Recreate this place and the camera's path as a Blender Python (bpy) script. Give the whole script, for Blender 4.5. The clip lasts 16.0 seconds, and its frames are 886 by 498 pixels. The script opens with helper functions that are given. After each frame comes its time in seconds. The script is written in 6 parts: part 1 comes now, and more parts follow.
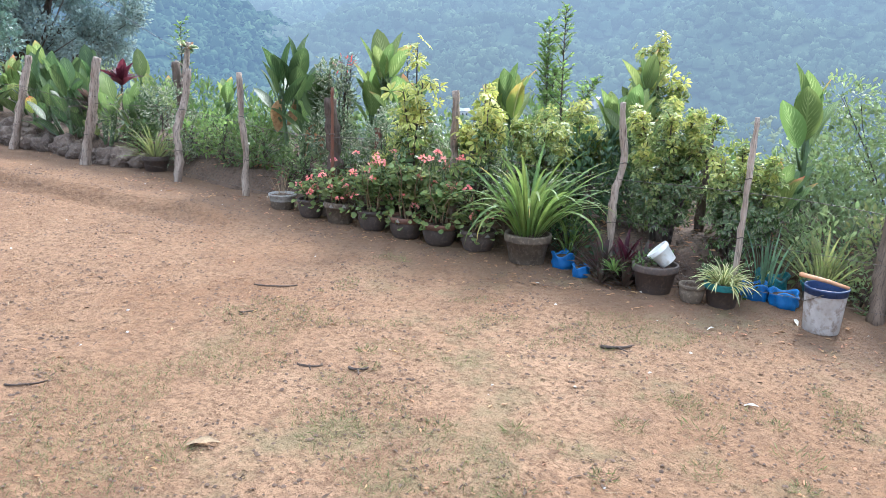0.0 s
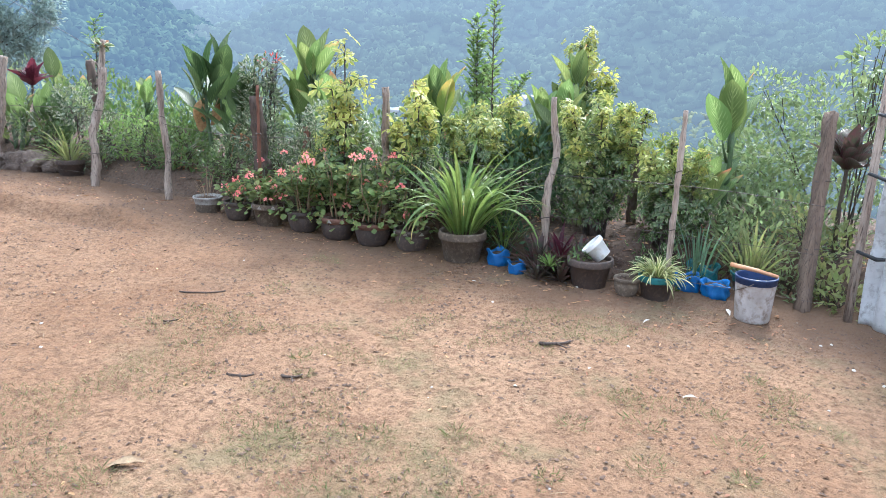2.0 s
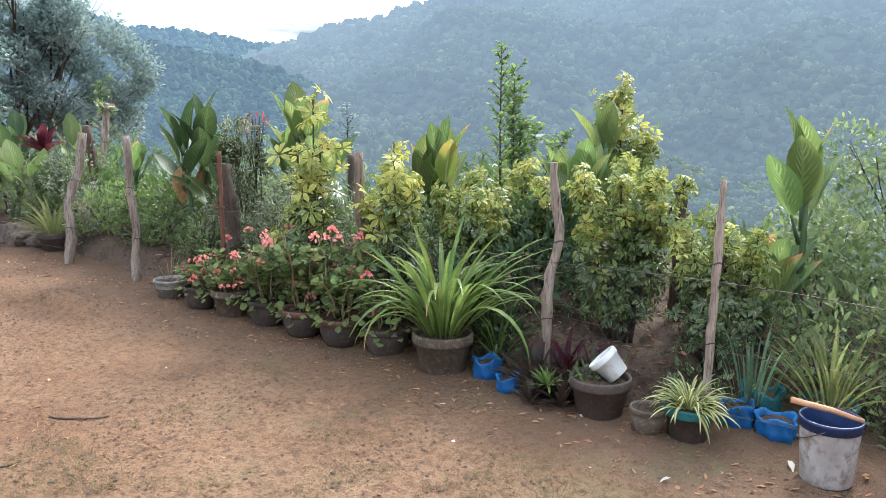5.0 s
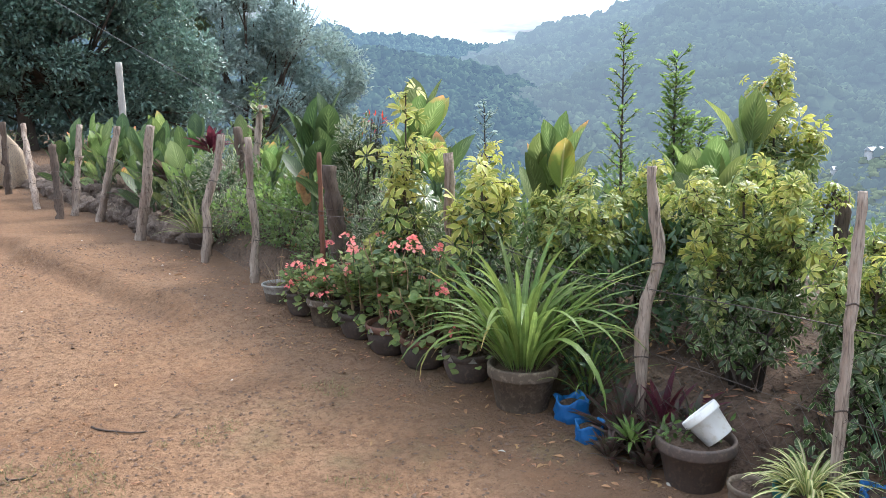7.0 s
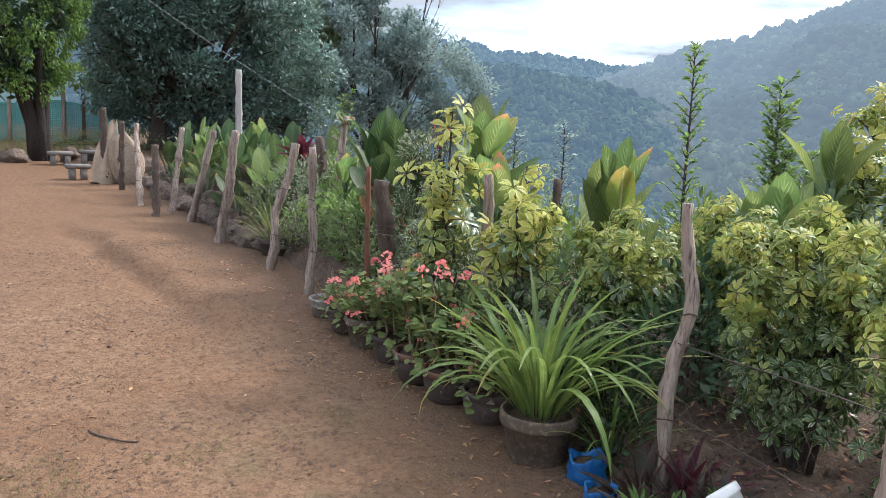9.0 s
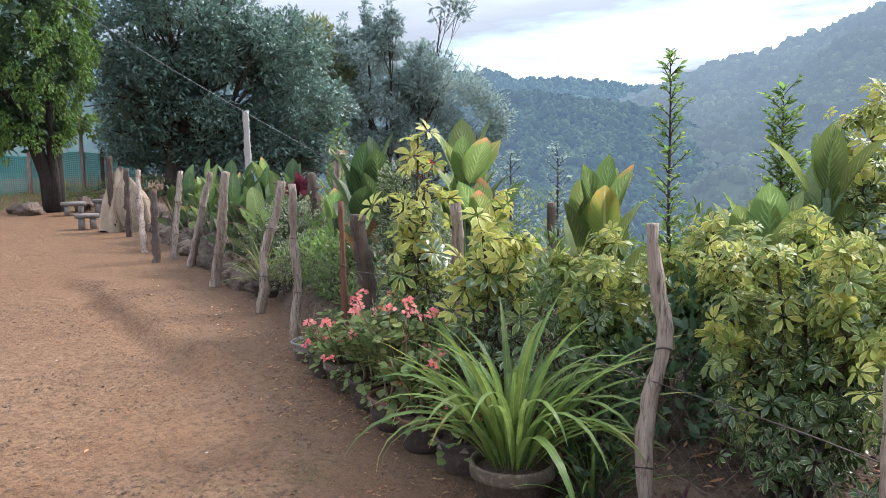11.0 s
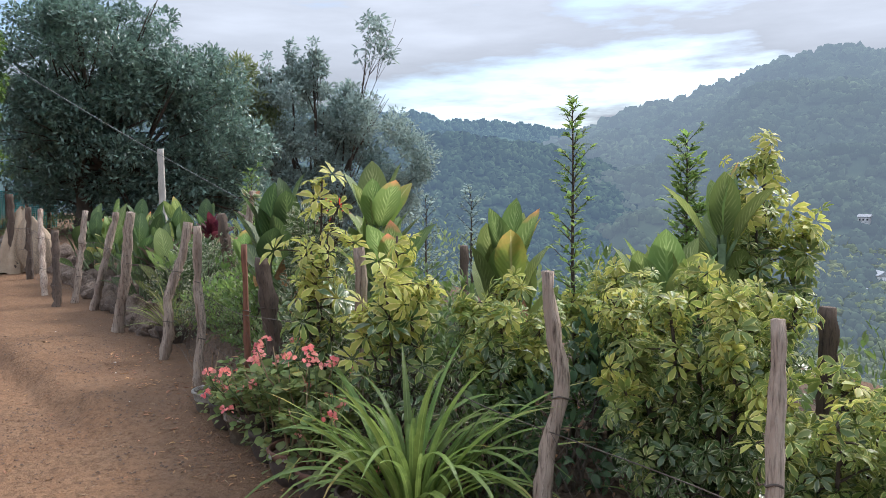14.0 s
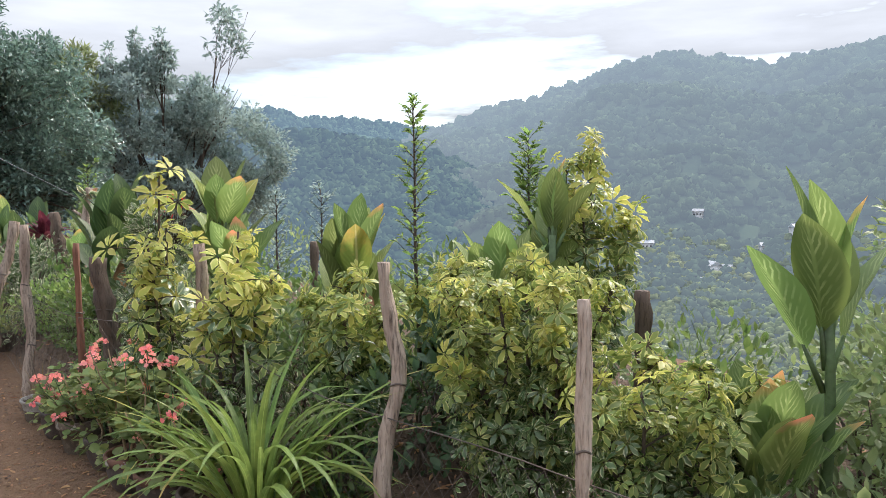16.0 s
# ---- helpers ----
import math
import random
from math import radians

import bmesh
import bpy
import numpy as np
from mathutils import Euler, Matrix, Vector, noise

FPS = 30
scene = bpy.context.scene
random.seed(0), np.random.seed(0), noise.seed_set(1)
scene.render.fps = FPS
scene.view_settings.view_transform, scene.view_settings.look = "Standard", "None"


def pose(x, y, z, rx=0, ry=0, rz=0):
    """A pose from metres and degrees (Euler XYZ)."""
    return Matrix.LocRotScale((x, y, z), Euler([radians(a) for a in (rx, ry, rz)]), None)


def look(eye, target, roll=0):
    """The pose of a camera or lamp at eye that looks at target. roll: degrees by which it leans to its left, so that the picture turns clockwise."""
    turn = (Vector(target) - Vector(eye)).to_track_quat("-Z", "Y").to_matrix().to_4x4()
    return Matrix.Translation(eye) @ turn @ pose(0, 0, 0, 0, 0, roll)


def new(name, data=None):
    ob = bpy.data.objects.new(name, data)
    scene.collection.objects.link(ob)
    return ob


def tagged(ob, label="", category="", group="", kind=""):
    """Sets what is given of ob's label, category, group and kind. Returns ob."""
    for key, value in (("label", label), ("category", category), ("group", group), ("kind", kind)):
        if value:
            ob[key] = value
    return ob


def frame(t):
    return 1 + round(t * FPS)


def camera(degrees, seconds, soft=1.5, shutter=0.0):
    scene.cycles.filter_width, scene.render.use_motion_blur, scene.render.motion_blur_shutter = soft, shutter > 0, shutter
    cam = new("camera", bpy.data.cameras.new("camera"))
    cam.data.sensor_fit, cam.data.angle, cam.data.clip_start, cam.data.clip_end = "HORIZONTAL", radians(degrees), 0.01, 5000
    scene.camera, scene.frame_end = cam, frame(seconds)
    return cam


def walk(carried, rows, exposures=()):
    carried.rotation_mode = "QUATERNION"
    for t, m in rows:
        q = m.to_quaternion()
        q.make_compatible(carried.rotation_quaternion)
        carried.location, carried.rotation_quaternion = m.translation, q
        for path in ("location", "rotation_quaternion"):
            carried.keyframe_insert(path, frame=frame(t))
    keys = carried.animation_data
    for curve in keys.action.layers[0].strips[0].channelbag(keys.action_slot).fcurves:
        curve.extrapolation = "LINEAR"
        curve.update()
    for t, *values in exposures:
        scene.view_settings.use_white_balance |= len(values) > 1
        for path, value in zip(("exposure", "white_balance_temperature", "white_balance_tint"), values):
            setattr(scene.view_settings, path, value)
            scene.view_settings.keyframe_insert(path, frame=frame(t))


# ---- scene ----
cam = camera(59.7, 16.0, 0.65)
PATH = [
    (0, (-4.977, -1.019, 1.394), (-3.355, 0.042, 0.902), 1.9),
    (0.5, (-4.973, -1.028, 1.377), (-3.308, -0.032, 0.891), 1.5),
    (1, (-4.969, -1.036, 1.369), (-3.27, -0.098, 0.885), 1.3),
    (1.5, (-4.937, -1.018, 1.38), (-3.227, -0.103, 0.891), 1.4),
    (2, (-4.893, -0.959, 1.368), (-3.182, -0.046, 0.879), 1.6),
    (2.5, (-4.708, -0.963, 1.373), (-3.022, -0.008, 0.879), 2.6),
    (3, (-4.409, -1.016, 1.391), (-2.745, -0.017, 0.905), 2.9),
    (3.5, (-4.172, -0.987, 1.395), (-2.502, 0.029, 0.972), 2.4),
    (3.7, (-4.05, -0.958, 1.4), (-2.376, 0.062, 1.006), 2.2),
    (5.8, (-3.048, -0.995, 1.357), (-1.573, 0.306, 0.996), -1.1),
    (6, (-2.946, -0.945, 1.362), (-1.514, 0.402, 0.999), -1.4),
    (6.5, (-2.75, -0.996, 1.363), (-1.444, 0.474, 0.999), -1.4),
    (7, (-2.505, -1.105, 1.353), (-1.285, 0.439, 0.997), -0.7),
    (7.5, (-2.368, -1.138, 1.344), (-1.186, 0.439, 1.004), 0.8),
    (8, (-2.151, -1.081, 1.35), (-1.045, 0.556, 1.041), 1.7),
    (8.5, (-1.951, -1.085, 1.342), (-0.962, 0.624, 1.022), 0.8),
    (8.7, (-1.969, -1.142, 1.36), (-1.002, 0.58, 1.042), 2.2),
    (10.8, (-1.501, -1.048, 1.334), (-0.601, 0.72, 1.083), -1.5),
    (11, (-1.523, -1.042, 1.345), (-0.628, 0.731, 1.104), -1.3),
    (11.5, (-1.502, -1.01, 1.355), (-0.649, 0.787, 1.14), -1.1),
    (12, (-1.481, -1.005, 1.363), (-0.639, 0.801, 1.177), -0.7),
    (12.5, (-1.46, -0.995, 1.378), (-0.62, 0.813, 1.218), -0.7),
    (13, (-1.438, -1.019, 1.387), (-0.556, 0.77, 1.242), -0.5),
    (13.5, (-1.414, -1.018, 1.368), (-0.451, 0.73, 1.227), -0.6),
    (14, (-1.386, -1.029, 1.362), (-0.321, 0.658, 1.22), -0.8),
    (14.5, (-1.357, -1.048, 1.351), (-0.193, 0.571, 1.206), -1.1),
    (15, (-1.353, -1.08, 1.354), (-0.102, 0.473, 1.206), -1.3),
    (15.5, (-1.354, -1.107, 1.345), (-0.043, 0.396, 1.194), -1.3),
    (16, (-1.359, -1.131, 1.347), (-0.01, 0.337, 1.193), -1.0),
]
EXPOSURES = [(0, 1.7, 5600, 9), (3.5, 1.74, 5750, 11), (6, 1.24, 6100, 11), (7.5, 1.4, 6000, 11), (8.5, 1.08, 6100, 13), (11, 1.12, 6050, 14), (12, 1.06, 6050, 14), (13.5, 0.8, 6100, 14), (15, 0.95, 6500, 14), (16, 1.12, 6600, 14)]
walk(cam, [(t, look(eye, target, roll)) for t, eye, target, roll in PATH], EXPOSURES)

# ---- world, sun, exposure ----
world = bpy.data.worlds.new("sky")
scene.world = world
world.use_nodes = True
wt = world.node_tree
for n in list(wt.nodes):
    wt.nodes.remove(n)
SUN_EL, SUN_AZ = radians(42), radians(5)
sky = wt.nodes.new("ShaderNodeTexSky")
sky.sky_type, sky.sun_disc, sky.sun_elevation, sky.sun_rotation = "NISHITA", False, SUN_EL, radians(90) - SUN_AZ
bg_sky = wt.nodes.new("ShaderNodeBackground")
bg_sky.inputs["Strength"].default_value = 0.12
wt.links.new(sky.outputs[0], bg_sky.inputs["Color"])
coord = wt.nodes.new("ShaderNodeTexCoord")
wmap = wt.nodes.new("ShaderNodeMapping")
wmap.inputs["Scale"].default_value = (1.6, 1.6, 9.0)
wt.links.new(coord.outputs["Generated"], wmap.inputs["Vector"])
cn = wt.nodes.new("ShaderNodeTexNoise")
cn.inputs["Scale"].default_value, cn.inputs["Detail"].default_value, cn.inputs["Roughness"].default_value = 1.6, 7, 0.55
wt.links.new(wmap.outputs[0], cn.inputs["Vector"])
cover = wt.nodes.new("ShaderNodeMapRange")
for k, v in (("From Min", 0.38), ("From Max", 0.5)):
    cover.inputs[k].default_value = v
wt.links.new(cn.outputs[0], cover.inputs["Value"])
shade = wt.nodes.new("ShaderNodeMapRange")
for k, v in (("From Min", 0.35), ("From Max", 0.7), ("To Min", 0.165), ("To Max", 0.252)):
    shade.inputs[k].default_value = v
wt.links.new(cn.outputs[0], shade.inputs["Value"])
bg_cloud = wt.nodes.new("ShaderNodeBackground")
bg_cloud.inputs["Color"].default_value = (0.82, 0.9, 1.0, 1)
# an overcast sky is brighter overhead than at the horizon
up_axis = wt.nodes.new("ShaderNodeSeparateXYZ")
wt.links.new(coord.outputs["Generated"], up_axis.inputs[0])
zenith = wt.nodes.new("ShaderNodeMapRange")
for k, v in (("From Min", 0.0), ("From Max", 1.0), ("To Min", 1.0), ("To Max", 6.9)):
    zenith.inputs[k].default_value = v
wt.links.new(up_axis.outputs[2], zenith.inputs["Value"])
lum = wt.nodes.new("ShaderNodeMath")
lum.operation = "MULTIPLY"
wt.links.new(shade.outputs[0], lum.inputs[0])
wt.links.new(zenith.outputs[0], lum.inputs[1])
wt.links.new(lum.outputs[0], bg_cloud.inputs["Strength"])
wmix = wt.nodes.new("ShaderNodeMixShader")
wout = wt.nodes.new("ShaderNodeOutputWorld")
wt.links.new(cover.outputs[0], wmix.inputs[0])
wt.links.new(bg_sky.outputs[0], wmix.inputs[1])
wt.links.new(bg_cloud.outputs[0], wmix.inputs[2])
wt.links.new(wmix.outputs[0], wout.inputs[0])

sun = new("sun", bpy.data.lights.new("sun", "SUN"))
sun.data.energy, sun.data.angle, sun.data.color = 2.3, radians(16), (1.0, 0.94, 0.85)
sun.matrix_world = look((math.cos(SUN_AZ) * 60, math.sin(SUN_AZ) * 60, math.tan(SUN_EL) * 60), (0, 0, 0))


# ---- materials ----
def mix_rgb(nt, fac, a, b):
    m = nt.nodes.new("ShaderNodeMix")
    m.data_type = "RGBA"
    for socket, value in ((m.inputs["Factor"], fac), (m.inputs[6], a), (m.inputs[7], b)):
        if isinstance(value, (int, float)):
            socket.default_value = value
        elif isinstance(value, tuple):
            socket.default_value = (*value[:3], 1)
        else:
            nt.links.new(value, socket)
    return m.outputs[2]


def mth(nt, op, a, b=0.0, c=0.0):
    m = nt.nodes.new("ShaderNodeMath")
    m.operation = op
    for socket, value in zip(m.inputs, (a, b, c)):
        if isinstance(value, (int, float)):
            socket.default_value = value
        else:
            nt.links.new(value, socket)
    return m.outputs[0]


def ramp(nt, value, lo, hi, to_lo=0.0, to_hi=1.0):
    m = nt.nodes.new("ShaderNodeMapRange")
    for k, v in (("From Min", lo), ("From Max", hi), ("To Min", to_lo), ("To Max", to_hi)):
        m.inputs[k].default_value = v
    nt.links.new(value, m.inputs["Value"])
    return m.outputs[0]


def noise_tex(nt, scale, detail=4, rough=0.55, stretch=None, coords="Object"):
    c = nt.nodes.new("ShaderNodeTexCoord").outputs[coords]
    if stretch:
        mp = nt.nodes.new("ShaderNodeMapping")
        mp.inputs["Scale"].default_value = stretch
        nt.links.new(c, mp.inputs["Vector"])
        c = mp.outputs[0]
    n = nt.nodes.new("ShaderNodeTexNoise")
    n.inputs["Scale"].default_value, n.inputs["Detail"].default_value, n.inputs["Roughness"].default_value = scale, detail, rough
    nt.links.new(c, n.inputs["Vector"])
    return n.outputs[0]


def blank(name):
    m = bpy.data.materials.new(name)
    m.use_nodes = True
    nt = m.node_tree
    return m, nt, nt.nodes["Principled BSDF"]


def bump(nt, bsdf, height, strength, distance):
    b = nt.nodes.new("ShaderNodeBump")
    b.inputs["Strength"].default_value, b.inputs["Distance"].default_value = strength, distance
    nt.links.new(height, b.inputs["Height"])
    nt.links.new(b.outputs[0], bsdf.inputs["Normal"])


def random_value(nt):
    """One number a piece: by object and, in joined meshes, by island."""
    a = nt.nodes.new("ShaderNodeObjectInfo").outputs["Random"]
    b = nt.nodes.new("ShaderNodeNewGeometry").outputs["Random Per Island"]
    return mth(nt, "FRACT", mth(nt, "ADD", a, b))


def surface(name, c1, c2, scale=8, rough=0.8, fine=60, relief=0.3, depth=0.01, stretch=None, c3=None, metal=0.0, spec=0.4):
    """A two-scale mottled surface: c1 to c2 by patches, c3 by grain."""
    m, nt, b = blank(name)
    big = ramp(nt, noise_tex(nt, scale, 5, 0.6, stretch), 0.35, 0.65)
    small = noise_tex(nt, fine, 4, 0.65, stretch)
    col = mix_rgb(nt, big, c1, c2)
    col = mix_rgb(nt, ramp(nt, small, 0.5, 0.72), col, c3 or tuple(v * 0.6 for v in c1))
    hs = nt.nodes.new("ShaderNodeHueSaturation")
    nt.links.new(col, hs.inputs["Color"])
    nt.links.new(ramp(nt, random_value(nt), 0, 1, 0.82, 1.16), hs.inputs["Value"])
    nt.links.new(hs.outputs[0], b.inputs["Base Color"])
    nt.links.new(ramp(nt, small, 0.3, 0.7, rough - 0.08, min(1, rough + 0.1)), b.inputs["Roughness"])
    b.inputs["Metallic"].default_value = metal
    b.inputs["Specular IOR Level"].default_value = spec
    bump(nt, b, mth(nt, "ADD", mth(nt, "MULTIPLY", big, 0.5), small), relief, depth)
    return m


def leaf_material(name, base, other, pattern="plain", rib=None, rough=0.42, through_light=0.38, tip=None, spread=0.25, warm=0.0, ribs=0.25, shine=0.35):
    """A leaf. base and other: its two colours, laid out over the blade by pattern; the UV runs across (u) and along (v)."""
    m, nt, b = blank(name)
    uv = nt.nodes.new("ShaderNodeTexCoord").outputs["UV"]
    sep = nt.nodes.new("ShaderNodeSeparateXYZ")
    nt.links.new(uv, sep.inputs[0])
    u, v = sep.outputs[0], sep.outputs[1]
    off = mth(nt, "ABSOLUTE", mth(nt, "SUBTRACT", u, 0.5))
    grain = noise_tex(nt, 9, 4, 0.6)
    rnd = random_value(nt)
    if pattern == "streaked":
        line = mth(nt, "SINE", mth(nt, "MULTIPLY", mth(nt, "SUBTRACT", v, mth(nt, "MULTIPLY", off, 0.75)), 62))
        f = ramp(nt, mth(nt, "ADD", line, mth(nt, "MULTIPLY", noise_tex(nt, 16, 3), 1.6)), 1.05, 1.6)
        f = mth(nt, "MULTIPLY", f, ramp(nt, off, 0.12, 0.42, 1.0, 0.0))
        f = mth(nt, "MULTIPLY", f, ramp(nt, noise_tex(nt, 5, 2), 0.35, 0.6))
    elif pattern == "edged":
        f = ramp(nt, mth(nt, "ADD", off, mth(nt, "MULTIPLY", mth(nt, "SUBTRACT", noise_tex(nt, 34, 3), 0.5), 0.9)), 0.32, 0.52)
    elif pattern == "withering":
        f = ramp(nt, mth(nt, "ADD", v, mth(nt, "MULTIPLY", mth(nt, "SUBTRACT", noise_tex(nt, 6, 3), 0.5), 0.9)), 0.5, 1.1)
    elif pattern == "striped":
        f = ramp(nt, off, 0.2, 0.3, 1.0, 0.0)
    else:
        f = ramp(nt, grain, 0.35, 0.65)
    col = mix_rgb(nt, f, base, other)
    if rib:
        col = mix_rgb(nt, ramp(nt, off, 0.02, 0.05, 0.8, 0.0), col, rib)
    if tip:
        far = mth(nt, "ADD", v, mth(nt, "MULTIPLY", mth(nt, "SUBTRACT", noise_tex(nt, 7, 3), 0.5), 0.35))
        col = mix_rgb(nt, mth(nt, "MULTIPLY", ramp(nt, far, 0.78, 1.0), ramp(nt, rnd, 0.84, 0.9)), col, tip)
    hs = nt.nodes.new("ShaderNodeHueSaturation")
    nt.links.new(col, hs.inputs["Color"])
    nt.links.new(ramp(nt, rnd, 0, 1, 1 - spread, 1 + spread * 1.3), hs.inputs["Value"])
    nt.links.new(ramp(nt, mth(nt, "FRACT", mth(nt, "MULTIPLY", rnd, 7.31)), 0, 1, 0.485 - warm, 0.515), hs.inputs["Hue"])
    nt.links.new(hs.outputs[0], b.inputs["Base Color"])
    b.inputs["Roughness"].default_value = rough
    b.inputs["Specular IOR Level"].default_value = shine
    tr = nt.nodes.new("ShaderNodeBsdfTranslucent")
    glow = nt.nodes.new("ShaderNodeHueSaturation")
    glow.inputs["Value"].default_value, glow.inputs["Saturation"].default_value, glow.inputs["Hue"].default_value = 1.5, 1.0, 0.495
    nt.links.new(hs.outputs[0], glow.inputs["Color"])
    nt.links.new(glow.outputs[0], tr.inputs["Color"])
    mx = nt.nodes.new("ShaderNodeMixShader")
    mx.inputs[0].default_value = through_light
    nt.links.new(b.outputs[0], mx.inputs[1])
    nt.links.new(tr.outputs[0], mx.inputs[2])
    nt.links.new(mx.outputs[0], nt.nodes["Material Output"].inputs[0])
    bump(nt, b, mth(nt, "SINE", mth(nt, "MULTIPLY", mth(nt, "SUBTRACT", v, mth(nt, "MULTIPLY", off, 0.75)), 60)), ribs, 0.004)
    return m


def distant(name, c1, c2, haze_glow, amount, scale, near=0.6):
    """Far woods: leaf green, the haze in front added as emission that grows with distance."""
    m, nt, b = blank(name)
    n1 = noise_tex(nt, scale, 6, 0.65)
    rnd = nt.nodes.new("ShaderNodeNewGeometry").outputs["Random Per Island"]
    col = mix_rgb(nt, ramp(nt, n1, 0.35, 0.65), c1, c2)
    hs = nt.nodes.new("ShaderNodeHueSaturation")
    nt.links.new(col, hs.inputs["Color"])
    nt.links.new(ramp(nt, rnd, 0, 1, 0.7, 1.35), hs.inputs["Value"])
    nt.links.new(hs.outputs[0], b.inputs["Base Color"])
    b.inputs["Roughness"].default_value = 1.0
    b.inputs["Specular IOR Level"].default_value = 0.0
    b.inputs["Emission Color"].default_value = (*haze_glow, 1)
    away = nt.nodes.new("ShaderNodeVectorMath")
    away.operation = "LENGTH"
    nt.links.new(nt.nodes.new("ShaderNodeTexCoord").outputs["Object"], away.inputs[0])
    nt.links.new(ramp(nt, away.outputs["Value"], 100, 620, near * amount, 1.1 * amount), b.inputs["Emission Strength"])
    return m


# bare yard: pale trodden earth, redder where it is scuffed, faint green where grass clings
def yard_material():
    m, nt, b = blank("yard_earth")
    big = noise_tex(nt, 0.55, 4, 0.55)
    mid = noise_tex(nt, 3.2, 6, 0.65)
    fine = noise_tex(nt, 26, 6, 0.7)
    speck = noise_tex(nt, 85, 3, 0.6)
    col = mix_rgb(nt, ramp(nt, mth(nt, "ADD", mth(nt, "MULTIPLY", big, 0.6), mth(nt, "MULTIPLY", mid, 0.4)), 0.38, 0.62), (0.235, 0.127, 0.068), (0.335, 0.205, 0.12))
    # damp dark strip below the pots, reddish scuffs
    wet = nt.nodes.new("ShaderNodeSeparateXYZ")
    nt.links.new(nt.nodes.new("ShaderNodeTexCoord").outputs["Object"], wet.inputs[0])
    # browner, less bleached soil along the far stretch of the yard
    col = mix_rgb(nt, ramp(nt, mth(nt, "ADD", wet.outputs[1], mth(nt, "MULTIPLY", mth(nt, "SUBTRACT", big, 0.5), 5)), 2.5, 9.0, 0.0, 0.75), col, (0.215, 0.118, 0.064))
    damp = ramp(nt, mth(nt, "ADD", wet.outputs[0], mth(nt, "MULTIPLY", mth(nt, "SUBTRACT", mid, 0.5), 1.1)), -0.75, -0.05, 0.0, 0.8)
    col = mix_rgb(nt, damp, col, (0.14, 0.088, 0.058))
    col = mix_rgb(nt, ramp(nt, noise_tex(nt, 1.3, 5, 0.7), 0.56, 0.7, 0.0, 0.6), col, (0.19, 0.11, 0.07))
    col = mix_rgb(nt, ramp(nt, fine, 0.41, 0.53, 0.85, 0.0), col, (0.18, 0.105, 0.06))
    # scuffed lumps a hand wide, and dull green where thin grass was trodden flat
    lump = noise_tex(nt, 11, 5, 0.7)
    col = mix_rgb(nt, ramp(nt, lump, 0.56, 0.66, 0.0, 0.7), col, (0.15, 0.086, 0.05))
    col = mix_rgb(nt, mth(nt, "MULTIPLY", ramp(nt, noise_tex(nt, 1.7, 5, 0.7), 0.52, 0.66, 0.0, 0.55), ramp(nt, wet.outputs[1], 3.2, 1.2)), col, (0.17, 0.145, 0.075))
    col = mix_rgb(nt, ramp(nt, speck, 0.6, 0.68, 0.0, 0.85), col, (0.1, 0.065, 0.042))
    col = mix_rgb(nt, ramp(nt, speck, 0.26, 0.33, 0.6, 0.0), col, (0.45, 0.36, 0.27))
    nt.links.new(col, b.inputs["Base Color"])
    b.inputs["Roughness"].default_value = 0.95
    b.inputs["Specular IOR Level"].default_value = 0.2
    bump(nt, b, mth(nt, "ADD", mth(nt, "ADD", fine, mth(nt, "MULTIPLY", lump, 1.6)), mth(nt, "MULTIPLY", speck, 0.4)), 0.9, 0.03)
    return m


YARD = yard_material()
BED = surface("bed_soil", (0.07, 0.042, 0.028), (0.13, 0.085, 0.055), 3, 0.95, 40, 0.9, 0.03, c3=(0.04, 0.026, 0.018))
WOOD = surface("weathered_wood", (0.5, 0.4, 0.32), (0.26, 0.185, 0.14), 5, 0.88, 30, 1.0, 0.02, stretch=(3, 3, 0.3), c3=(0.08, 0.055, 0.04))
WOOD_BROWN = surface("sawn_brown_wood", (0.27, 0.19, 0.135), (0.15, 0.1, 0.072), 5, 0.85, 30, 0.8, 0.015, stretch=(3, 3, 0.3), c3=(0.07, 0.048, 0.036))
WOOD_DARK = surface("dark_wood", (0.13, 0.09, 0.065), (0.07, 0.05, 0.038), 4, 0.85, 34, 0.7, 0.012, stretch=(3, 3, 0.35), c3=(0.03, 0.022, 0.018))
WOOD_RED = surface("brown_stake_wood", (0.2, 0.085, 0.05), (0.14, 0.06, 0.04), 5, 0.8, 40, 0.5, 0.006, stretch=(3, 3, 0.3))
BARK = surface("bark", (0.1, 0.075, 0.055), (0.055, 0.042, 0.033), 5, 0.9, 30, 0.9, 0.03, stretch=(2, 2, 0.5))
STEM_GREEN = surface("green_stem", (0.1, 0.16, 0.06), (0.07, 0.1, 0.045), 9, 0.6, 40, 0.3, 0.004)
ROCK = surface("rock", (0.21, 0.155, 0.12), (0.1, 0.068, 0.05), 5, 0.92, 30, 1.0, 0.04, c3=(0.27, 0.21, 0.165))
CLAY_GREY = surface("grey_brown_pot", (0.14, 0.105, 0.072), (0.08, 0.058, 0.043), 9, 0.85, 42, 0.6, 0.008, c3=(0.24, 0.185, 0.135))
CLAY_DARK = surface("dark_pot", (0.085, 0.06, 0.048), (0.055, 0.042, 0.036), 8, 0.7, 50, 0.4, 0.006, c3=(0.14, 0.1, 0.075))
CLAY_RED = surface("terracotta", (0.2, 0.095, 0.06), (0.12, 0.062, 0.043), 8, 0.8, 50, 0.4, 0.006)
PLASTIC_WHITE = surface("white_plastic", (0.78, 0.77, 0.74), (0.66, 0.64, 0.59), 6, 0.45, 30, 0.1, 0.003, c3=(0.6, 0.56, 0.48))
